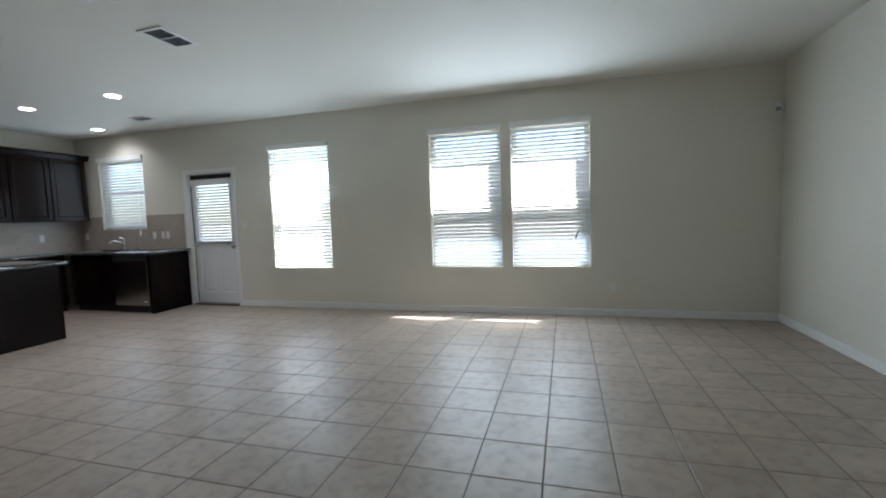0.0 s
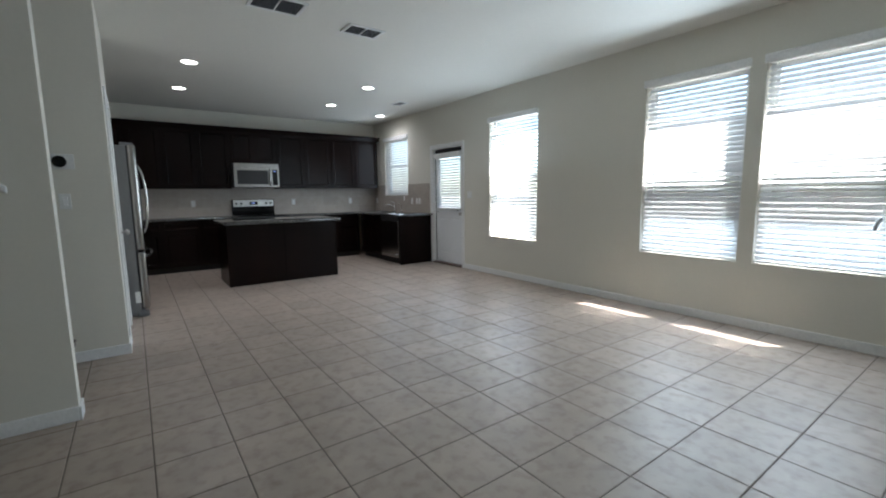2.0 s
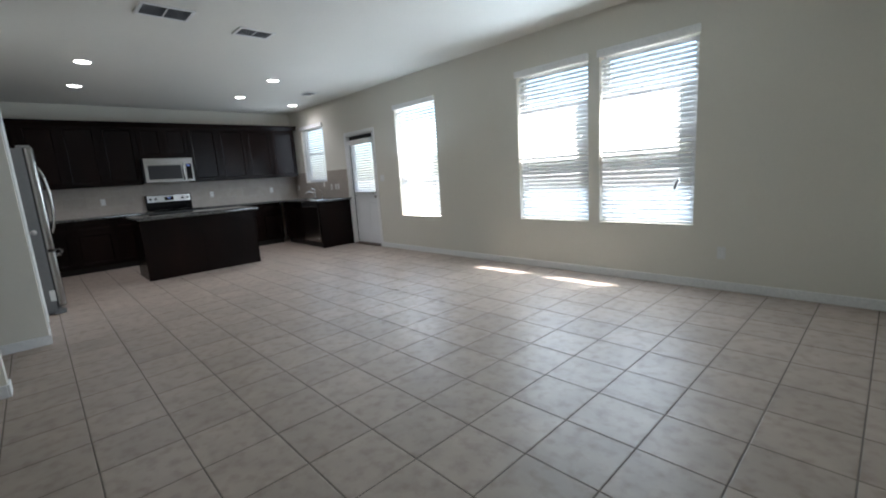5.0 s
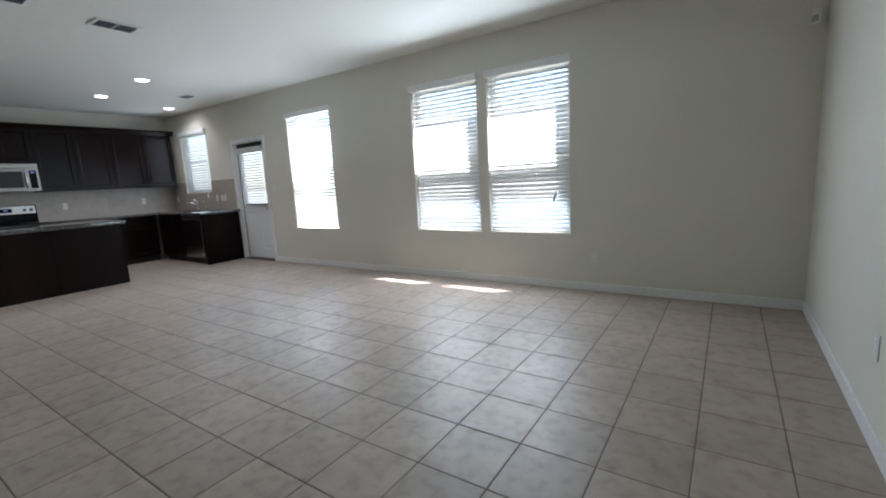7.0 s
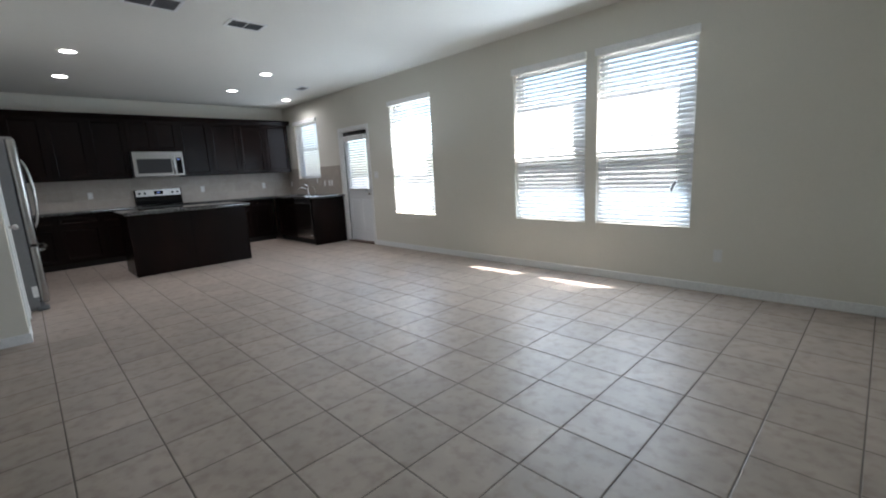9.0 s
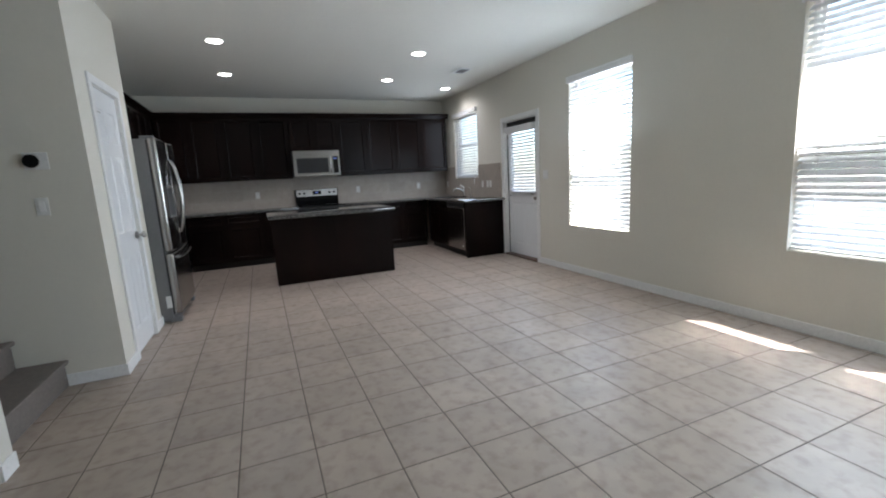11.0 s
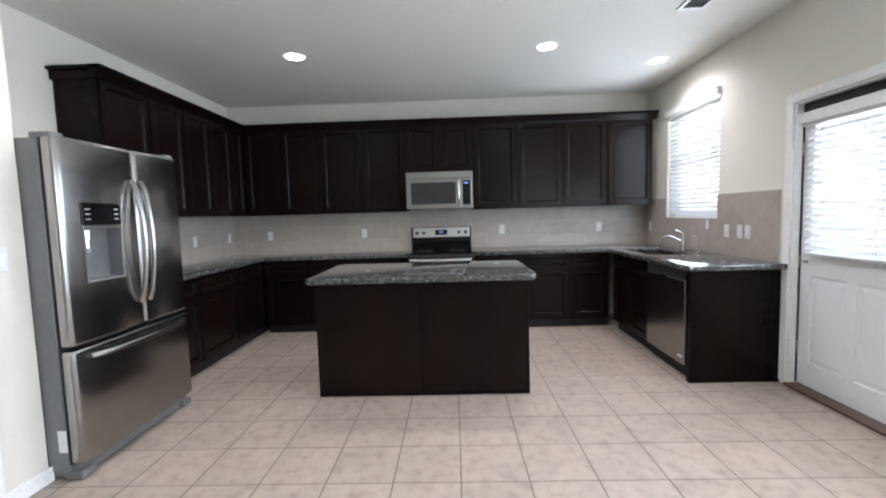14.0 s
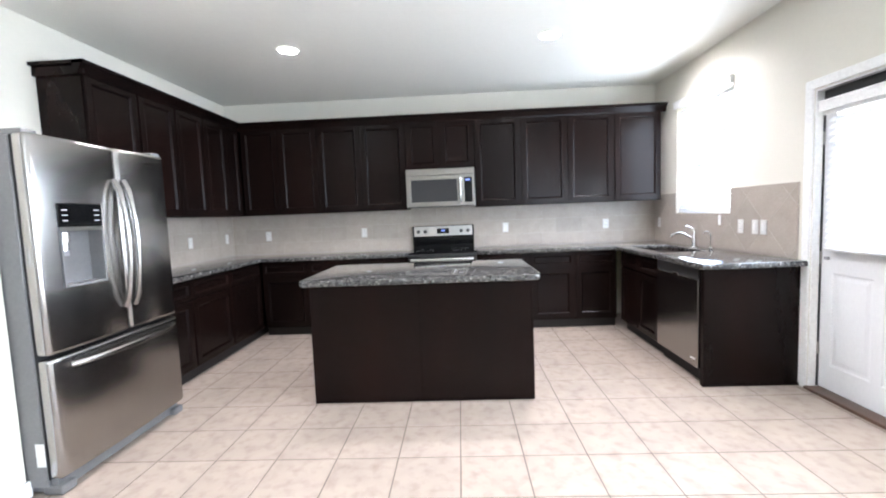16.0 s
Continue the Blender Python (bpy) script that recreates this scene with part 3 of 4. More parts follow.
# ---- kitchen cabinets ----
def shaker(x0, x1, z0, z1, y, rail=0.055, thick=0.02):
    """A cabinet front with a sunk flat panel and a moulded inner edge; its back lies at y and it faces -y."""
    bm = slab([x0, x0 + rail, x1 - rail, x1], [z0, z0 + rail, z1 - rail, z1],
              lambda u, v: not (x0 + rail < u < x1 - rail and z0 + rail < v < z1 - rail), y - thick, y, "xzy", 0.002)
    a, b, c, d = x0 + rail, x1 - rail, z0 + rail, z1 - rail
    rings = []
    for inset, depth in ((0.0, 0.002), (0.004, 0.0005), (0.009, 0.003), (0.017, 0.012), (0.018, 0.012)):
        rings.append([bm.verts.new((x, y - thick + depth, z)) for x, z in ((a + inset, c + inset), (b - inset, c + inset), (b - inset, d - inset), (a + inset, d - inset))])
    for r, s in zip(rings, rings[1:]):
        for k in range(4):
            bm.faces.new([r[k], r[(k + 1) % 4], s[(k + 1) % 4], s[k]])
    bm.faces.new(rings[-1])
    bmesh.ops.recalc_face_normals(bm, faces=bm.faces)
    return bm


BASE_D, BASE_TOP, TOE = 0.63, 0.875, 0.10


def base_cabinet(m, width, doors=1, drawers=1, label="espresso base cabinet with a drawer above a panelled door", blank=False):
    """Origin at the wall's foot, left end seen from the front; it faces -y."""
    c = thing("base_cabinet", m, label, "cabinet", "base cabinets")
    part("body", boxes((0, width, -BASE_D + 0.022, -0.003, TOE, BASE_TOP - 0.001)), ESPRESSO, c)
    part("toe_kick", boxes((0, width, -BASE_D + 0.07, -BASE_D + 0.085, 0, TOE)), ESPRESSO_IN, c)
    if blank:
        return c
    gap = 0.012
    for k in range(drawers):
        a = width * k / drawers
        part("drawer_front", shaker(a + gap, a + width / drawers - gap, 0.705, 0.858, -BASE_D + 0.022, 0.030), ESPRESSO, c)
    for k in range(doors):
        a = width * k / doors
        part("door", shaker(a + gap, a + width / doors - gap, TOE + 0.012, 0.688 if drawers else 0.855, -BASE_D + 0.022), ESPRESSO, c)
    return c


UP0, UP1, UP_D = 1.41, 2.44, 0.35


def upper_cabinet(m, width, doors=1, z0=UP0, label="espresso wall cabinet with a sunk-panel door", depth=UP_D):
    c = thing("wall_cabinet", m, label, "cabinet", "wall cabinets")
    part("body", boxes((0, width, -depth + 0.022, -0.003, z0, UP1)), ESPRESSO, c)
    gap = 0.010
    for k in range(doors):
        a = width * k / doors
        part("door", shaker(a + gap, a + width / doors - gap, z0 + 0.012, UP1 - 0.015, -depth + 0.022), ESPRESSO, c)
    return c


def crown(m, x_left, x_right):
    """Crown moulding along the top of a run of wall cabinets."""
    outline = [(-UP_D + 0.03, UP1 - 0.03), (-UP_D - 0.004, UP1 - 0.03), (-UP_D - 0.010, UP1 - 0.01), (-UP_D - 0.035, UP1 + 0.035),
               (-UP_D - 0.050, UP1 + 0.045), (-UP_D - 0.050, UP1 + 0.062), (-UP_D + 0.03, UP1 + 0.062)]
    bm = prism(outline, x_left, x_right, "yzx")
    ob = tagged(link("crown_moulding", bm, ESPRESSO), "espresso crown moulding along the top of the wall cabinets", "moulding")
    ob.matrix_world = m
    return ob


RANGE0, RANGE1 = 2.504, 3.272
at_west = lambda y: pose(WEST, y, 0, 0, 0, 90)
at_left = lambda x: pose(x, KITCHEN_S, 0, 0, 0, 180)
at_north = lambda x: pose(x, NORTH, 0)
for y0, y1 in ((0.80, 1.34), (1.34, 1.91), (1.91, 2.496), (3.28, 3.87), (3.87, 4.37), (4.37, 4.83)):
    base_cabinet(at_west(y0), y1 - y0)
base_cabinet(at_left(-5.50), 0.60)
base_cabinet(at_left(-6.10), 0.62)
base_cabinet(at_left(-6.72), 0.65)
base_cabinet(at_left(-7.37), 0.62, blank=True, label="espresso corner base cabinet under the counter")
BASE_D = 0.69
base_cabinet(at_north(-7.30), 0.885, doors=2, drawers=2, label="espresso sink base cabinet with two panelled doors")
end = thing("end_panel", pose(-5.735, NORTH, 0), "espresso wooden end panel beside the dishwasher", "panel")
part("panel", boxes((0, 0.045, -0.69, -0.003, 0.0, BASE_TOP - 0.001), bevel=0.002), ESPRESSO, end)
part("shoe_moulding", boxes((0.045, 0.057, -0.70, -0.003, 0.0, 0.02), bevel=0.003), ESPRESSO, end)
BASE_D = 0.63

for y0, y1 in ((0.515, 0.965), (0.965, 1.44), (1.44, 1.955), (1.955, 2.488), (3.30, 3.835), (3.835, 4.375), (4.375, 4.91), (4.91, 5.445)):
    upper_cabinet(at_west(y0), y1 - y0)
upper_cabinet(at_west(2.49), 0.808, doors=2, z0=1.87, label="short espresso wall cabinet above the microwave")
for x0, x1 in ((-5.545, -6.05), (-6.05, -6.51), (-6.51, -6.94), (-6.94, -7.36), (-7.36, -7.648)):
    upper_cabinet(at_left(x0), x0 - x1)
upper_cabinet(at_left(-7.65), 0.345, doors=0, label="espresso corner wall cabinet")
crown(at_west(0), 0.46, 5.49)
crown(at_left(0), 5.495, 7.66)
ob = tagged(link("crown_moulding", boxes((-5.544, -5.495, KITCHEN_S, KITCHEN_S + UP_D + 0.05, UP1 + 0.035, UP1 + 0.062), (-5.544, -5.52, KITCHEN_S, KITCHEN_S + UP_D + 0.02, UP1 - 0.03, UP1 + 0.035), bevel=0.004), ESPRESSO),
            "espresso crown return at the cabinet end", "moulding")

# island
island = thing("kitchen_island", pose(0, 0, 0), "espresso kitchen island with plain panels on a tiled floor", "island")
part("body", boxes((-6.30, -5.57, 2.025, 3.565, 0.0, BASE_TOP - 0.001)), ESPRESSO, island)
part("back_panel", boxes((-5.569, -5.553, 2.008, 2.785, 0.012, BASE_TOP - 0.002), bevel=0.0015), ESPRESSO, island)
part("back_panel", boxes((-5.569, -5.553, 2.789, 3.582, 0.012, BASE_TOP - 0.002), bevel=0.0015), ESPRESSO, island)
for y in (2.001, 3.577):
    part("corner_trim", boxes((-5.575, -5.548, y, y + 0.014, 0.0, BASE_TOP - 0.002), bevel=0.003), ESPRESSO, island)
part("side_panel", boxes((-6.30, -5.576, 2.008, 2.024, 0.0, BASE_TOP - 0.002)), ESPRESSO, island)
part("side_panel", boxes((-6.30, -5.576, 3.566, 3.582, 0.0, BASE_TOP - 0.002)), ESPRESSO, island)
part("shoe_moulding", boxes((-5.553, -5.541, 2.005, 3.585, 0.0, 0.014), bevel=0.003), ESPRESSO, island)
part("door", shaker(0, 0.7, 0.12, 0.86, 0), ESPRESSO, island).matrix_basis = pose(-6.302, 2.78, 0, 0, 0, -90)
part("door", shaker(0, 0.7, 0.12, 0.86, 0), ESPRESSO, island).matrix_basis = pose(-6.302, 3.52, 0, 0, 0, -90)


def rounded(x0, x1, y0, y1, r, n=6):
    out = []
    for cx, cy, a0 in ((x1 - r, y1 - r, 0), (x0 + r, y1 - r, 90), (x0 + r, y0 + r, 180), (x1 - r, y0 + r, 270)):
        out += [(cx + r * math.cos(radians(a0 + 90 * k / n)), cy + r * math.sin(radians(a0 + 90 * k / n))) for k in range(n + 1)]
    return out


top = link("countertop", prism(rounded(-6.40, -5.43, 1.965, 3.635, 0.05), BASE_TOP, 0.915, "xyz", 0.006), GRANITE, True)
tagged(top, "polished speckled grey granite island top with rounded corners", "countertop", "granite countertops")

# counters along the walls
CW, CL, CR = -7.325, 0.815, 4.80       # front edges
SINK = (-7.28, -6.50, 4.93, 5.33)
top = link("countertop", slab([WEST + 0.002, CW, -5.47], [KITCHEN_S + 0.002, CL, RANGE0 - 0.004], lambda u, v: u < CW or v < CL, BASE_TOP, 0.915, "xyz", 0.006), GRANITE, True)
tagged(top, "polished speckled grey granite countertop in the kitchen corner", "countertop", "granite countertops")
top = link("countertop", slab([WEST + 0.002, CW, -5.63, SINK[0], SINK[1]], [RANGE1 + 0.004, CR, NORTH - 0.002, SINK[2], SINK[3]],
                              lambda u, v: (u < CW or v > CR) and not (SINK[0] < u < SINK[1] and SINK[2] < v < SINK[3]), BASE_TOP, 0.915, "xyz", 0.005), GRANITE, True)
tagged(top, "polished speckled grey granite countertop with an undermount sink", "countertop", "granite countertops")

# sink
sink = thing("sink", pose(0, 0, 0), "stainless steel double-bowl undermount kitchen sink", "sink")
mid = (SINK[0] + SINK[1]) / 2
for a, b in ((SINK[0], mid - 0.012), (mid + 0.012, SINK[1])):
    bm = boxes((a - 0.01, b + 0.01, SINK[2] - 0.01, SINK[3] + 0.01, 0.70, 0.703), (a - 0.012, a - 0.009, SINK[2] - 0.01, SINK[3] + 0.01, 0.70, 0.873), (b + 0.009, b + 0.012, SINK[2] - 0.01, SINK[3] + 0.01, 0.70, 0.873),
               (a - 0.012, b + 0.012, SINK[2] - 0.013, SINK[2] - 0.01, 0.70, 0.873), (a - 0.012, b + 0.012, SINK[3] + 0.01, SINK[3] + 0.013, 0.70, 0.873))
    bowl = part("bowl", bm, STEEL, sink)
    part("drain", cylinder(bmesh.new(), ((a + b) / 2, 5.13, 0.705), 0.045, 0.006, bevel=0.002), CHROME, bowl)

faucet = thing("faucet", pose(-6.87, 5.40, 0.915, 0, 0, 25), "polished chrome single-lever kitchen faucet", "faucet")
part("base", cylinder(cylinder(bmesh.new(), (0, 0, 0.008), 0.036, 0.016, bevel=0.004), (0, 0, 0.075), 0.022, 0.12, radius2=0.018), CHROME, faucet, smooth=True)
part("spout", tube([(0, 0, 0.075), (-0.04, -0.035, 0.12), (-0.075, -0.065, 0.143), (-0.115, -0.10, 0.145), (-0.145, -0.125, 0.128), (-0.155, -0.135, 0.102)], 0.012), CHROME, faucet, smooth=True)
part("lever", tube([(0, 0, 0.13), (0, 0, 0.168), (-0.012, -0.01, 0.188), (-0.06, -0.04, 0.21)], 0.009, squash=0.7), CHROME, faucet, smooth=True)
spray = thing("soap_dispenser", pose(-6.62, 5.42, 0.915, 0, 0, 25), "small chrome hooked soap dispenser by the sink", "dispenser")
part("base", cylinder(bmesh.new(), (0, 0, 0.012), 0.022, 0.024, bevel=0.004), CHROME, spray, smooth=True)
part("neck", tube([(0, 0, 0.02), (0, 0, 0.13), (-0.010, -0.008, 0.16), (-0.035, -0.026, 0.168), (-0.05, -0.04, 0.15)], 0.006), CHROME, spray, smooth=True)


# ---- appliances ----
# refrigerator, facing +y
FX0, FX1, FY, FTOP = -5.497, -4.537, 1.072, 1.812
fridge = thing("refrigerator", pose(0, 0, 0), "stainless french-door refrigerator with a dispenser and grey sides", "refrigerator")
part("cabinet", boxes((FX0 + 0.004, FX1 - 0.001, 0.21, FY - 0.095, 0.045, FTOP - 0.012), bevel=0.006), GREYPAINT, fridge, "matt grey steel sides")
FM = -5.07
DISP = (-4.922, -4.655, 1.042, 1.475)


def rounded_door(x0, x1, z0, z1, hole=None, bow=0.014):
    """A thick door with softened edges and a front that bows outwards; the opening goes into its front."""
    hs = [hole] if hole else []
    us = [x0 + (x1 - x0) * k / 14 for k in range(15)]
    us = [u for u in us if not any(min(abs(u - h[0]), abs(u - h[1])) < 0.012 for h in hs)] + [h[k] for h in hs for k in (0, 1)]
    bm = slab(us, [z0, z1] + [h[k] for h in hs for k in (2, 3)],
              lambda u, v: not any(a < u < b and c < v < d for a, b, c, d in hs), FY - 0.085, FY, "xzy")
    outer = [e for e in bm.edges if len(e.link_faces) == 2 and e.calc_face_angle() > 1 and not any(
        h[0] - 0.001 < v.co.x < h[1] + 0.001 and h[2] - 0.001 < v.co.z < h[3] + 0.001 for h in hs for v in e.verts)]
    bmesh.ops.bevel(bm, geom=outer, offset=0.022, segments=5, affect="EDGES", profile=0.5)
    mid_x, half = (x0 + x1) / 2, (x1 - x0) / 2
    for v in bm.verts:
        if v.co.y > FY - 0.03:
            v.co.y -= bow * ((v.co.x - mid_x) / half) ** 2
    return bm


door = part("door", rounded_door(FM + 0.004, FX1, 0.715, FTOP, DISP), STEEL, fridge, "brushed stainless door with a dispenser", smooth=True)
a, b, c, d = DISP
part("control_panel", boxes((a + 0.001, b - 0.001, FY - 0.03, FY + 0.004, 1.352, d - 0.001), bevel=0.004), BLACK, door, "black glass control panel")
part("dispenser_recess", boxes((a + 0.001, b - 0.001, FY - 0.084, FY - 0.08, c, 1.352), (a + 0.001, a + 0.012, FY - 0.08, FY + 0.002, c, 1.352), (b - 0.012, b - 0.001, FY - 0.08, FY + 0.002, c, 1.352),
                               (a + 0.012, b - 0.012, FY - 0.08, FY + 0.006, c, c + 0.012), (a + 0.012, b - 0.012, FY - 0.08, FY + 0.002, 1.335, 1.352)), DISPENSER, door)
part("bright_strip", boxes((a + 0.004, b - 0.004, FY - 0.01, FY + 0.005, 1.332, 1.352), bevel=0.002), STEEL2, door)
part("nozzle", cylinder(cylinder(bmesh.new(), (-4.715, FY - 0.04, 1.30), 0.028, 0.05), (-4.715, FY - 0.04, 1.255), 0.020, 0.05), CHROME, door, smooth=True)
part("lever", boxes((-4.75, -4.68, FY - 0.055, FY - 0.045, 1.20, 1.27), bevel=0.004), GREYPLASTIC, door)
for x in (-4.69, -4.885):
    for z in (1.385, 1.413, 1.440):
        part("button", boxes((x - 0.016, x + 0.016, FY + 0.0045, FY + 0.0055, z - 0.003, z + 0.003)), GREYPLASTIC, door)
door2 = part("door", rounded_door(FX0, FM - 0.004, 0.715, FTOP), STEEL, fridge, smooth=True)
drawer = part("freezer_drawer", rounded_door(FX0, FX1, 0.085, 0.700), STEEL, fridge, smooth=True)


def arc(p, q, out, n=12):
    p, q, out = Vector(p), Vector(q), Vector(out)
    return [p.lerp(q, k / n) + out * math.sin(math.pi * k / n) ** 0.55 for k in range(n + 1)]


part("handle", tube(arc((FM + 0.035, FY - 0.002, 1.62), (FM + 0.035, FY - 0.002, 0.865), (0, 0.06, 0)), 0.014, squash=1.2), STEEL, door, "curved bright steel handle", smooth=True)
part("handle", tube(arc((FM - 0.035, FY - 0.002, 1.62), (FM - 0.035, FY - 0.002, 0.865), (0, 0.06, 0)), 0.014, squash=1.2), STEEL, door2, "curved bright steel handle", smooth=True)
part("handle", tube(arc((FX1 - 0.10, FY - 0.002, 0.648), (FX0 + 0.06, FY - 0.002, 0.648), (0, 0.06, 0)), 0.014, squash=1.2), STEEL, drawer, "curved bright steel handle", smooth=True)
part("gasket", boxes((FX0 + 0.01, FX1 - 0.01, FY - 0.094, FY - 0.086, 0.08, FTOP - 0.01)), BLACKMAT, fridge)
for x in (FX1 - 0.05, FX0 + 0.05):
    part("hinge_cap", boxes((x - 0.04, x + 0.04, FY - 0.14, FY - 0.03, FTOP - 0.012, FTOP + 0.018), bevel=0.006), GREYPAINT, fridge)
part("base_grille", boxes((FX0 + 0.02, FX1 - 0.02, 0.22, FY - 0.06, 0.012, 0.075)), GREYPAINT, fridge)
for x in (FX1 - 0.05, FX0 + 0.05):
    part("foot", boxes((x - 0.045, x + 0.045, FY - 0.13, FY - 0.025, 0.0, 0.05), bevel=0.012), GREYPAINT, fridge)
part("rating_label", boxes((FX1 - 0.0005, FX1 + 0.0005, 0.935, 0.982, 0.155, 0.275)), WHITEPLASTIC, fridge, "pale paper sticker")
part("logo_plate", boxes((FX0 + 0.12, FX0 + 0.20, FY, FY + 0.001, FTOP - 0.075, FTOP - 0.06)), CHROME, door2)

# range, facing +x
stove = thing("range", pose(0, 0, 0), "stainless and black electric range with a glass cooktop", "range")
part("body", boxes((WEST + 0.03, -7.37, RANGE0 + 0.004, RANGE1 - 0.004, 0.03, 0.90)), BLACKMAT, stove)
part("cooktop", boxes((WEST + 0.085, -7.315, RANGE0, RANGE1, 0.902, 0.922), bevel=0.004), BLACK, stove, "black ceramic glass cooktop")
part("front_trim", boxes((-7.335, -7.312, RANGE0, RANGE1, 0.872, 0.901), bevel=0.003), BLACKMAT, stove)
oven = part("oven_door", boxes((-7.37, -7.335, RANGE0 + 0.006, RANGE1 - 0.006, 0.26, 0.855), bevel=0.004), STEEL, stove)
part("oven_window", boxes((-7.335, -7.332, RANGE0 + 0.12, RANGE1 - 0.12, 0.36, 0.70)), BLACK, oven)
part("handle", tube(arc((-7.336, RANGE0 + 0.03, 0.835), (-7.336, RANGE1 - 0.03, 0.835), (0.05, 0, 0)), 0.015), CONSOLE, oven, smooth=True)
part("storage_drawer", boxes((-7.37, -7.337, RANGE0 + 0.006, RANGE1 - 0.006, 0.06, 0.25), bevel=0.004), STEEL, stove)
part("backguard", boxes((WEST + 0.012, WEST + 0.078, RANGE0 + 0.002, RANGE1 - 0.002, 0.90, 1.20), bevel=0.006), BLACK, stove)
console = part("console", boxes((WEST + 0.078, WEST + 0.090, RANGE0 + 0.02, RANGE1 - 0.02, 1.072, 1.194), bevel=0.003), CONSOLE, stove, "stainless control strip")
part("clock", boxes((WEST + 0.090, WEST + 0.092, 2.811, 2.961, 1.10, 1.165)), BLACK, console)
part("digits", boxes((WEST + 0.092, WEST + 0.0925, 2.861, 2.911, 1.125, 1.150)), DISPLAY, console, "blue clock digits")
for y in (RANGE0 + 0.075, RANGE0 + 0.16, RANGE1 - 0.16, RANGE1 - 0.075):
    part("knob", cylinder(bmesh.new(), (WEST + 0.102, y, 1.13), 0.022, 0.026, "x", bevel=0.003), BLACKMAT, console, smooth=True)
for y, x, r in ((2.686, -7.50, 0.10), (3.086, -7.50, 0.075), (2.686, -7.74, 0.075), (3.086, -7.74, 0.10)):
    bm = bmesh.new()
    outer = bmesh.ops.create_circle(bm, segments=40, radius=r, matrix=Matrix.Translation((x, y, 0.9225)))["verts"]
    inner = bmesh.ops.create_circle(bm, segments=40, radius=r - 0.004, matrix=Matrix.Translation((x, y, 0.9225)))["verts"]
    for k in range(40):
        bm.faces.new([outer[k], outer[(k + 1) % 40], inner[(k + 1) % 40], inner[k]])
    part("burner_ring", bm, GREYPLASTIC, stove)

# microwave, facing +x
MX = -7.53
micro = thing("microwave", pose(0, 0, 0), "stainless over-the-range microwave with a dark window", "microwave")
M0, M1, MZ0, MZ1 = 2.50, 3.284, 1.43, 1.862
part("body", boxes((WEST + 0.005, MX, M0, M1, MZ0, MZ1), bevel=0.003), BLACKMAT, micro)
part("vent_panel", boxes((MX, MX + 0.028, M0, M1, MZ1 - 0.075, MZ1), bevel=0.006), STEEL2, micro)
mdoor = part("door", slab([M0, M0 + 0.055, M1 - 0.20, M1 - 0.14], [MZ0, MZ0 + 0.055, MZ1 - 0.125, MZ1 - 0.078], lambda u, v: not (M0 + 0.055 < u < M1 - 0.20 and MZ0 + 0.055 < v < MZ1 - 0.125), MX, MX + 0.03, "yzx", 0.003), STEEL2, micro)
part("window", boxes((MX + 0.012, MX + 0.024, M0 + 0.05, M1 - 0.195, MZ0 + 0.05, MZ1 - 0.12)), MESHGLASS, mdoor, "dark door glass")
part("handle", tube(arc((MX + 0.028, M1 - 0.165, MZ0 + 0.03), (MX + 0.028, M1 - 0.165, MZ1 - 0.10), (0.035, 0, 0)), 0.012), CHROME, mdoor, "bright vertical handle", smooth=True)
mpanel = part("control_panel", boxes((MX, MX + 0.028, M1 - 0.138, M1, MZ0, MZ1 - 0.078), bevel=0.004), STEEL2, micro)
part("keypad", boxes((MX + 0.028, MX + 0.030, M1 - 0.118, M1 - 0.028, MZ0 + 0.04, MZ1 - 0.11)), BLACK, mpanel, "black keypad")
part("clock", boxes((MX + 0.030, MX + 0.0305, M1 - 0.10, M1 - 0.05, MZ1 - 0.15, MZ1 - 0.13)), DISPLAY, mpanel)

# dishwasher, facing -y
D0, D1, DY = -6.405, -5.742, NORTH - 0.69
dish = thing("dishwasher", pose(0, 0, 0), "stainless steel built-in dishwasher with a pocket handle", "dishwasher")
part("tub", boxes((D0 + 0.01, D1 - 0.01, DY + 0.03, NORTH - 0.05, 0.10, 0.868)), BLACKMAT, dish)
ddoor = part("door", boxes((D0 + 0.006, D1 - 0.006, DY - 0.012, DY + 0.029, 0.115, 0.785), bevel=0.005), STEEL, dish)
dtop = part("control_strip", boxes((D0 + 0.006, D1 - 0.006, DY - 0.010, DY + 0.029, 0.788, 0.866), bevel=0.005), BLACKMAT, dish, "dark control strip")
part("handle", boxes((-6.11, -6.02, DY - 0.02, DY - 0.010, 0.775, 0.805), bevel=0.004), CHROME, dtop)
part("logo_plate", boxes((-5.84, -5.78, DY - 0.013, DY - 0.0122, 0.17, 0.185)), WHITEPLASTIC, ddoor)
part("door_edge", boxes((D1 - 0.0055, D1 + 0.001, DY - 0.008, DY + 0.02, 0.12, 0.86)), STEEL, dish)
part("toe_panel", boxes((D0 + 0.01, D1 - 0.01, DY + 0.05, DY + 0.06, 0.0, 0.11)), ESPRESSO_IN, dish)


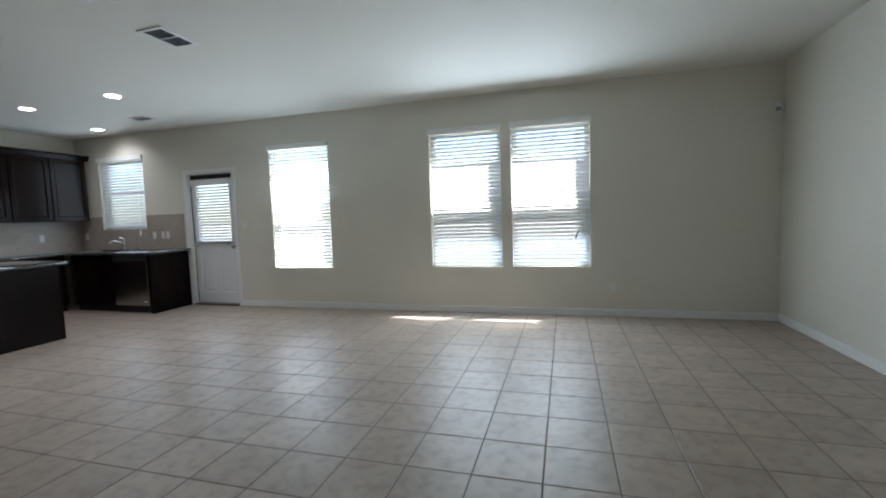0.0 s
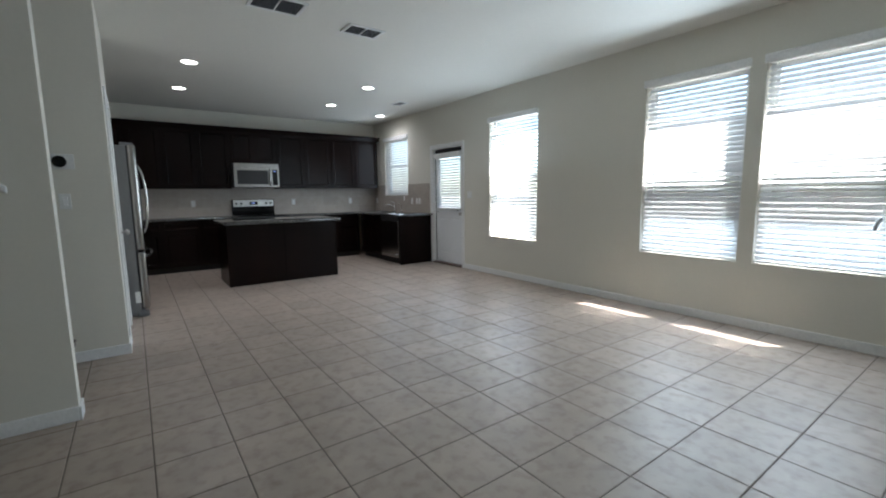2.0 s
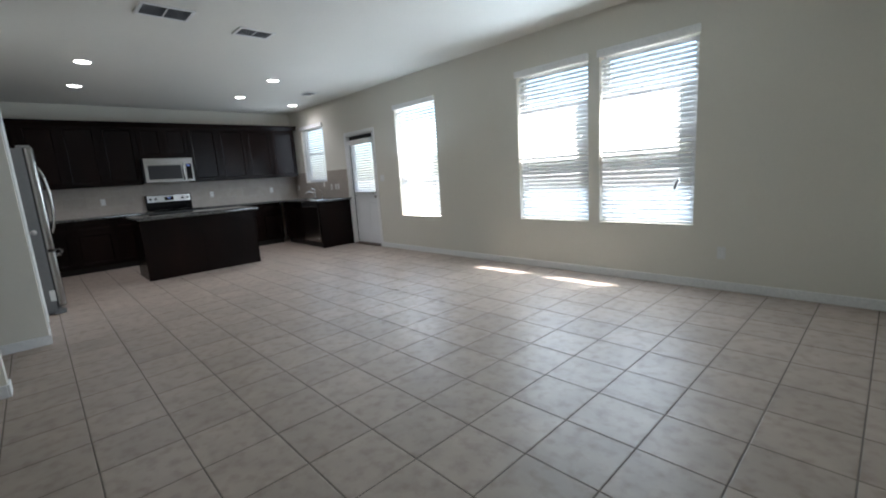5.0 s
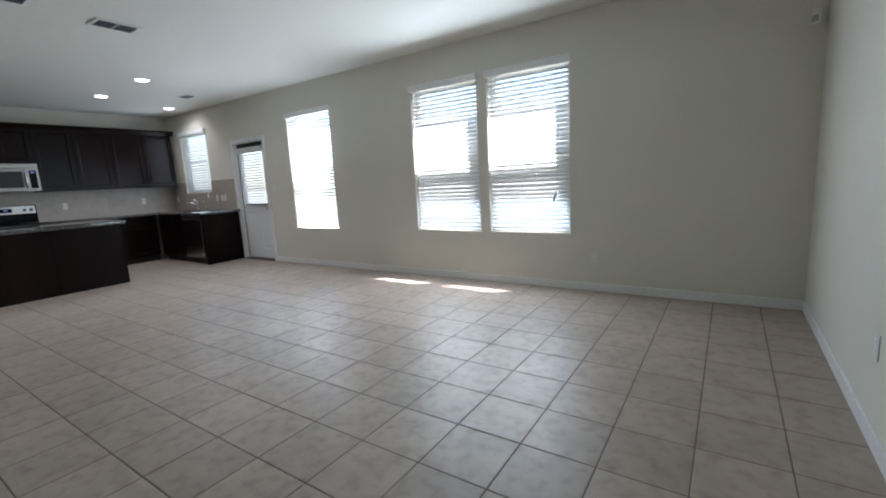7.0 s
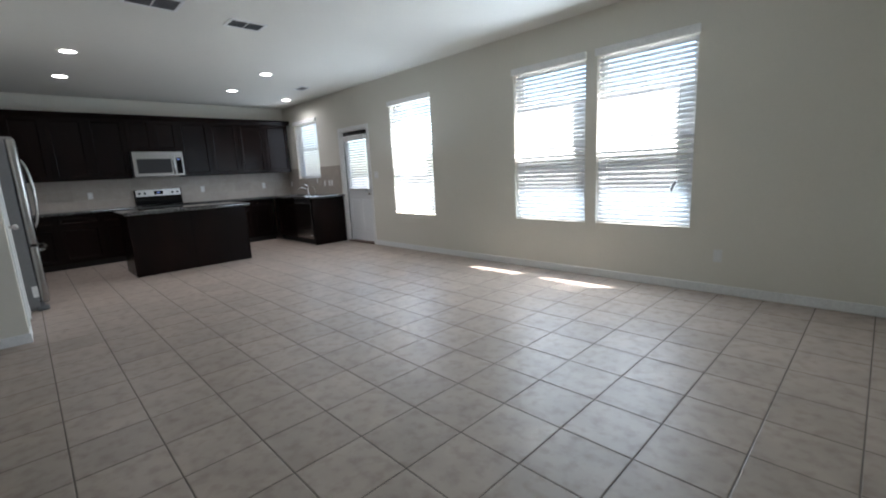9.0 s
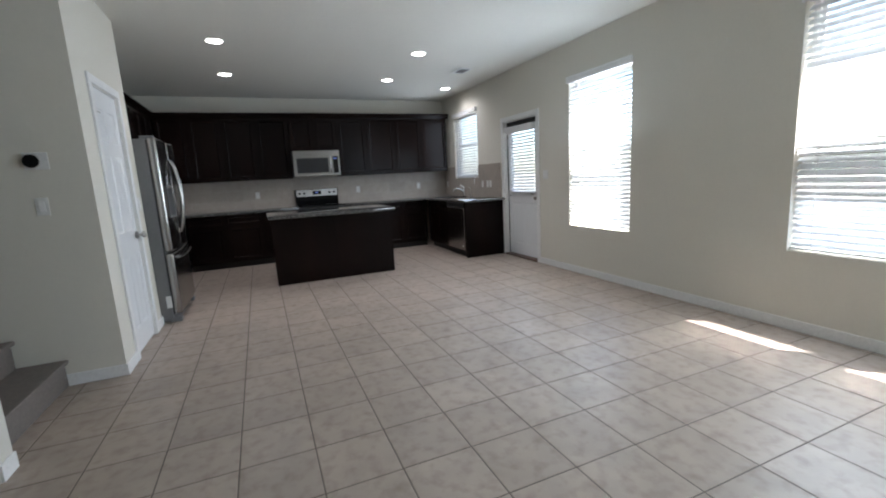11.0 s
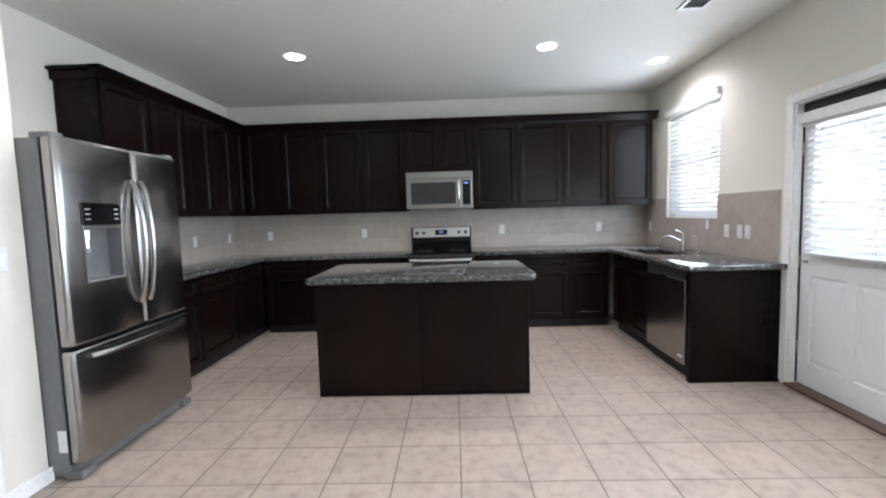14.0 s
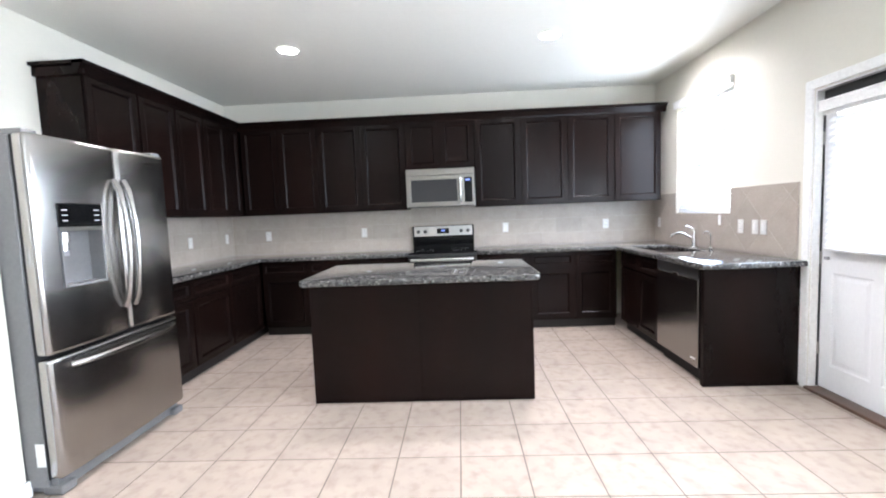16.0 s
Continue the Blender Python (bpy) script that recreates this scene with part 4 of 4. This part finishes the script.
# ---- fixtures ----
def downlight(x, y):
    d = thing("recessed_light", pose(x, y, CEIL), "lit recessed ceiling light with a white ring", "ceiling light", "recessed lights")
    bm = bmesh.new()
    rings = [[bm.verts.new((r * math.cos(a), r * math.sin(a), z)) for a in (2 * math.pi * k / 32 for k in range(32))] for r, z in ((0.098, -0.001), (0.096, -0.006), (0.082, -0.008), (0.078, -0.002))]
    for r, s in zip(rings, rings[1:]):
        for k in range(32):
            bm.faces.new([r[k], r[(k + 1) % 32], s[(k + 1) % 32], s[k]])
    part("trim_ring", bm, TRIM, d, smooth=True)
    part("lens", cylinder(bmesh.new(), (0, 0, -0.0015), 0.079, 0.001, segments=32), LENS, d, "glowing white lens")


for x, y in DOWNLIGHTS:
    downlight(x, y)


def vent(x, y, sx, sy, label, along="y", two=True):
    """A louvred register on the ceiling."""
    v = thing("ceiling_vent", pose(x, y, CEIL), label, "vent", "ceiling vents")
    f = 0.028
    a, b = sx / 2, sy / 2
    part("frame", slab([-a, -a + f, a - f, a], [-b, -b + f, -0.006, 0.006, b - f, b], lambda u, w: abs(u) > a - f or abs(w) > b - f or (two and abs(w) < 0.006), -0.012, -0.001, "xyz", 0.003), TRIM, v)
    # no duct behind: its shade is the dark colour of this plate
    part("backing", boxes((-a + f, a - f, -b + f, b - f, -0.003, -0.001)), VENTDARK, v, "dark plate painted as the shade inside the duct")
    n = int((sx - 2 * f) / 0.022)
    for k in range(n):
        u = -a + f + (k + 0.5) * (sx - 2 * f) / n
        part("slat", boxes((-0.0075, 0.0075, -b + f, b - f, -0.0008, 0.0008)), GREYPLASTIC, v).matrix_basis = pose(u, 0, -0.0075, 0, 35, 0)


vent(-2.787, 2.08, 0.30, 0.42, "white louvred return air grille in the ceiling")
vent(-2.94, 2.905, 0.24, 0.36, "white louvred supply register in the ceiling")
vent(-5.59, 4.83, 0.30, 0.20, "small white louvred ceiling register near the back door", two=False)


def plate(m, kind, label, gangs=1):
    """A wall plate that faces -y from the wall's face at the origin."""
    p = thing({"outlet": "wall_outlet", "switch": "light_switch"}[kind], m, label, kind, "wall plates")
    h = 0.035 + 0.023 * (gangs - 1)
    part("plate", boxes((-h, h, -0.006, -0.0005, -0.058, 0.058), bevel=0.002), WHITEPLASTIC, p)
    for g in range(gangs):
        x = (g - (gangs - 1) / 2) * 0.046
        if kind == "outlet":
            for z in (-0.02, 0.02):
                s = part("socket", boxes((x - 0.016, x + 0.016, -0.008, -0.006, z - 0.014, z + 0.014), bevel=0.0015), TRIM, p)
                part("slot", boxes((x - 0.008, x - 0.006, -0.0085, -0.008, z - 0.004, z + 0.006), (x + 0.006, x + 0.008, -0.0085, -0.008, z - 0.004, z + 0.006)), BLACKMAT, s)
        else:
            part("rocker", boxes((x - 0.016, x + 0.016, -0.010, -0.006, -0.033, 0.033), bevel=0.002), TRIM, p)


SP = 0.013
for y in (0.638, 1.88, 3.672, 4.915):
    plate(pose(WEST + SP, y, 1.145, 0, 0, 90), "outlet", "white outlet plate on the beige tile backsplash")
for x in (-7.09, -7.825):
    plate(pose(x, KITCHEN_S + SP, 1.135, 0, 0, 180), "outlet", "white outlet plate on the beige tile backsplash")
plate(pose(-7.86, NORTH - SP, 1.14), "outlet", "white outlet plate in the backsplash corner")
plate(pose(-6.352, NORTH - SP, 1.135), "outlet", "white outlet plate beside the sink window")
plate(pose(-6.172, NORTH - SP, 1.135), "switch", "white switch plate on the backsplash beside the sink window")
plate(pose(-6.074, NORTH - SP, 1.135), "switch", "white switch plate on the backsplash beside another plate")
plate(pose(-4.565, NORTH, 1.25), "switch", "white double switch plate beside the back door", 2)
plate(pose(0.683, NORTH, 0.356), "outlet", "white outlet plate low on the window wall")
plate(pose(EAST, 3.50, 0.43, 0, 0, -90), "outlet", "white outlet plate low on the plain wall")
plate(pose(PANTRY_X, 0.588, 1.247, 0, 0, 90), "switch", "white switch plate below the thermostat")
plate(pose(-4.40, PANTRY_Y, 1.20, 0, 0, 180), "switch", "white switch plate beside the pantry door")
thermostat = thing("thermostat", pose(PANTRY_X, 0.612, 1.54, 0, 0, 90), "round black thermostat on a white plate", "thermostat")
part("backplate", boxes((-0.075, 0.055, -0.008, -0.0005, -0.055, 0.055), bevel=0.003), WHITEPLASTIC, thermostat)
part("dial", cylinder(bmesh.new(), (-0.03, -0.020, 0), 0.042, 0.024, "y", 32, bevel=0.004), BLACK, thermostat, smooth=True)
part("rim", cylinder(bmesh.new(), (-0.03, -0.016, 0), 0.0435, 0.012, "y", 32), NICKEL, thermostat, smooth=True)
sensor = thing("alarm_sensor", pose(EAST - 0.055, NORTH - 0.055, 2.30, 0, 0, 45 - 90), "white corner alarm sensor high on the wall", "sensor")
part("housing", boxes((-0.033, 0.033, -0.045, 0.03, -0.055, 0.055), bevel=0.010), WHITEPLASTIC, sensor, smooth=True)
part("sensor_lens", boxes((-0.024, 0.024, -0.050, -0.044, -0.035, 0.01), bevel=0.002), GREYPLASTIC, sensor)

# ---- backsplash and floor tiles ----
s1 = structure("backsplash", boxes((WEST, WEST + 0.0105, KITCHEN_S + 0.0105, NORTH - 0.0105, 0.915, UP0 + 0.03)), SPLASHGROUT, "beige tile backsplash behind the range", "backsplash")
s2 = structure("backsplash", boxes((WEST, -5.50, KITCHEN_S, KITCHEN_S + 0.0105, 0.915, UP0 + 0.03)), SPLASHGROUT, "beige tile backsplash beside the refrigerator", "backsplash")
KX0, KX1, KZ0 = WINDOWS[0][1], WINDOWS[0][2], WINDOWS[0][3]
s3 = structure("backsplash", slab([WEST, KX0 - 0.001, KX1 + 0.001, -5.735], [0.915, KZ0, 1.47], lambda u, v: not (KX0 - 0.001 < u < KX1 + 0.001 and v > KZ0), NORTH - 0.0105, NORTH, "xzy"), SPLASHGROUT,
               "beige diagonal tile backsplash under the kitchen window", "backsplash")


def clip(poly, axis, limit, keep_below):
    out = []
    for p, q in zip(poly, poly[1:] + poly[:1]):
        ip, iq = (p[axis] <= limit) == keep_below, (q[axis] <= limit) == keep_below
        if ip:
            out.append(p)
        if ip != iq:
            t = (limit - p[axis]) / (q[axis] - p[axis])
            out.append((p[0] + t * (q[0] - p[0]), p[1] + t * (q[1] - p[1])))
    return out


def area(poly):
    return abs(sum(p[0] * q[1] - q[0] * p[1] for p, q in zip(poly, poly[1:] + poly[:1]))) / 2


SIDE, JOINT = 0.33, 0.005
for u0, u1, v0, v1 in ((WEST + 0.012, KX0 - 0.003, 0.917, 1.468), (KX0 - 0.003, KX1 + 0.003, 0.917, KZ0 - 0.002), (KX1 + 0.003, -5.737, 0.917, 1.468)):
    for i in range(-14, 15):
        for j in range(-14, 15):
            cu, cv = -6.75 + (i - j) * SIDE / math.sqrt(2), 1.15 + (i + j) * SIDE / math.sqrt(2)
            r = (SIDE - JOINT) / math.sqrt(2)
            poly = [(cu - r, cv), (cu, cv - r), (cu + r, cv), (cu, cv + r)]
            for axis, lim, below in ((0, u0, False), (0, u1, True), (1, v0, False), (1, v1, True)):
                poly = clip(poly, axis, lim, below) if len(poly) > 2 else []
            if len(poly) > 2 and area(poly) > 0.0004:
                part("tile", prism(poly, NORTH - 0.012, NORTH - 0.005, "xzy"), SPLASH, s3)


def straight(parent, us, put):
    for v0, v1, shift in ((0.917, 1.055, 0.0), (1.058, 1.236, 0.165), (1.239, 1.438, 0.0)):
        u = us[0] - shift
        while u < us[1]:
            a, b = max(u, us[0]), min(u + 0.33 - 0.002, us[1])
            if b - a > 0.02:
                put(a, b, v0, v1)
            u += 0.33


straight(s1, (KITCHEN_S + 0.012, NORTH - 0.012), lambda a, b, c, d: part("tile", boxes((WEST + 0.005, WEST + 0.012, a, b, c, d)), SPLASH, s1))
straight(s2, (WEST + 0.013, -5.50), lambda a, b, c, d: part("tile", boxes((a, b, KITCHEN_S + 0.005, KITCHEN_S + 0.012, c, d)), SPLASH, s2))

PX, PY, OX, OY, GAP = 0.3466, 0.3466, 0.019, 2.363, 0.0065
floor = structure("floor", boxes((WEST - WALL, EAST + WALL, SOUTH - WALL, NORTH + WALL, -0.12, -0.0015)), GROUT, "grey grout bed under beige ceramic floor tiles", "floor")


def tile_mesh(bm, x0, x1, y0, y1):
    e = 0.0025
    low = [bm.verts.new((x, y, -0.004)) for x, y in ((x0, y0), (x1, y0), (x1, y1), (x0, y1))]
    mid_ = [bm.verts.new((x, y, -0.001)) for x, y in ((x0, y0), (x1, y0), (x1, y1), (x0, y1))]
    high = [bm.verts.new((x, y, 0.0)) for x, y in ((x0 + e, y0 + e), (x1 - e, y0 + e), (x1 - e, y1 - e), (x0 + e, y1 - e))]
    for r, s in ((low, mid_), (mid_, high)):
        for k in range(4):
            bm.faces.new([r[k], r[(k + 1) % 4], s[(k + 1) % 4], s[k]])
    bm.faces.new(high)


whole, rest = None, bmesh.new()
count = 0
for i in range(-26, 9):
    for j in range(-16, 11):
        x0, x1, y0, y1 = OX + i * PX + GAP / 2, OX + (i + 1) * PX - GAP / 2, OY + j * PY + GAP / 2, OY + (j + 1) * PY - GAP / 2
        x0, x1, y0, y1 = max(x0, WEST), min(x1, EAST), max(y0, SOUTH), min(y1, NORTH)
        if x1 - x0 < 0.01 or y1 - y0 < 0.01:
            continue
        if (x1 < PANTRY_X and y1 < PANTRY_Y - 0.1 and x0 > PANTRY_END) or (x1 < PANTRY_X and y1 < KITCHEN_S):
            continue
        full = abs(x1 - x0 - PX + GAP) < 1e-6 and abs(y1 - y0 - PY + GAP) < 1e-6
        if full and -5.0 < x0 < 2.2 and 0.9 < y0 < 5.3 and count < 290:
            count += 1
            if whole is None:
                bm = bmesh.new()
                tile_mesh(bm, -(x1 - x0) / 2, (x1 - x0) / 2, -(y1 - y0) / 2, (y1 - y0) / 2)
                whole = part("tile", bm, TILE, floor)
                t = whole
            else:
                t = whole.copy()
                scene.collection.objects.link(t)
            t.matrix_basis = pose((x0 + x1) / 2, (y0 + y1) / 2, random.uniform(-0.0004, 0.0002), random.uniform(-0.05, 0.05), random.uniform(-0.05, 0.05), 0)
        else:
            tile_mesh(rest, x0, x1, y0, y1)
tagged(part("tiles", rest, TILE, floor), "beige ceramic floor tiles along the edges", kind="stuff")
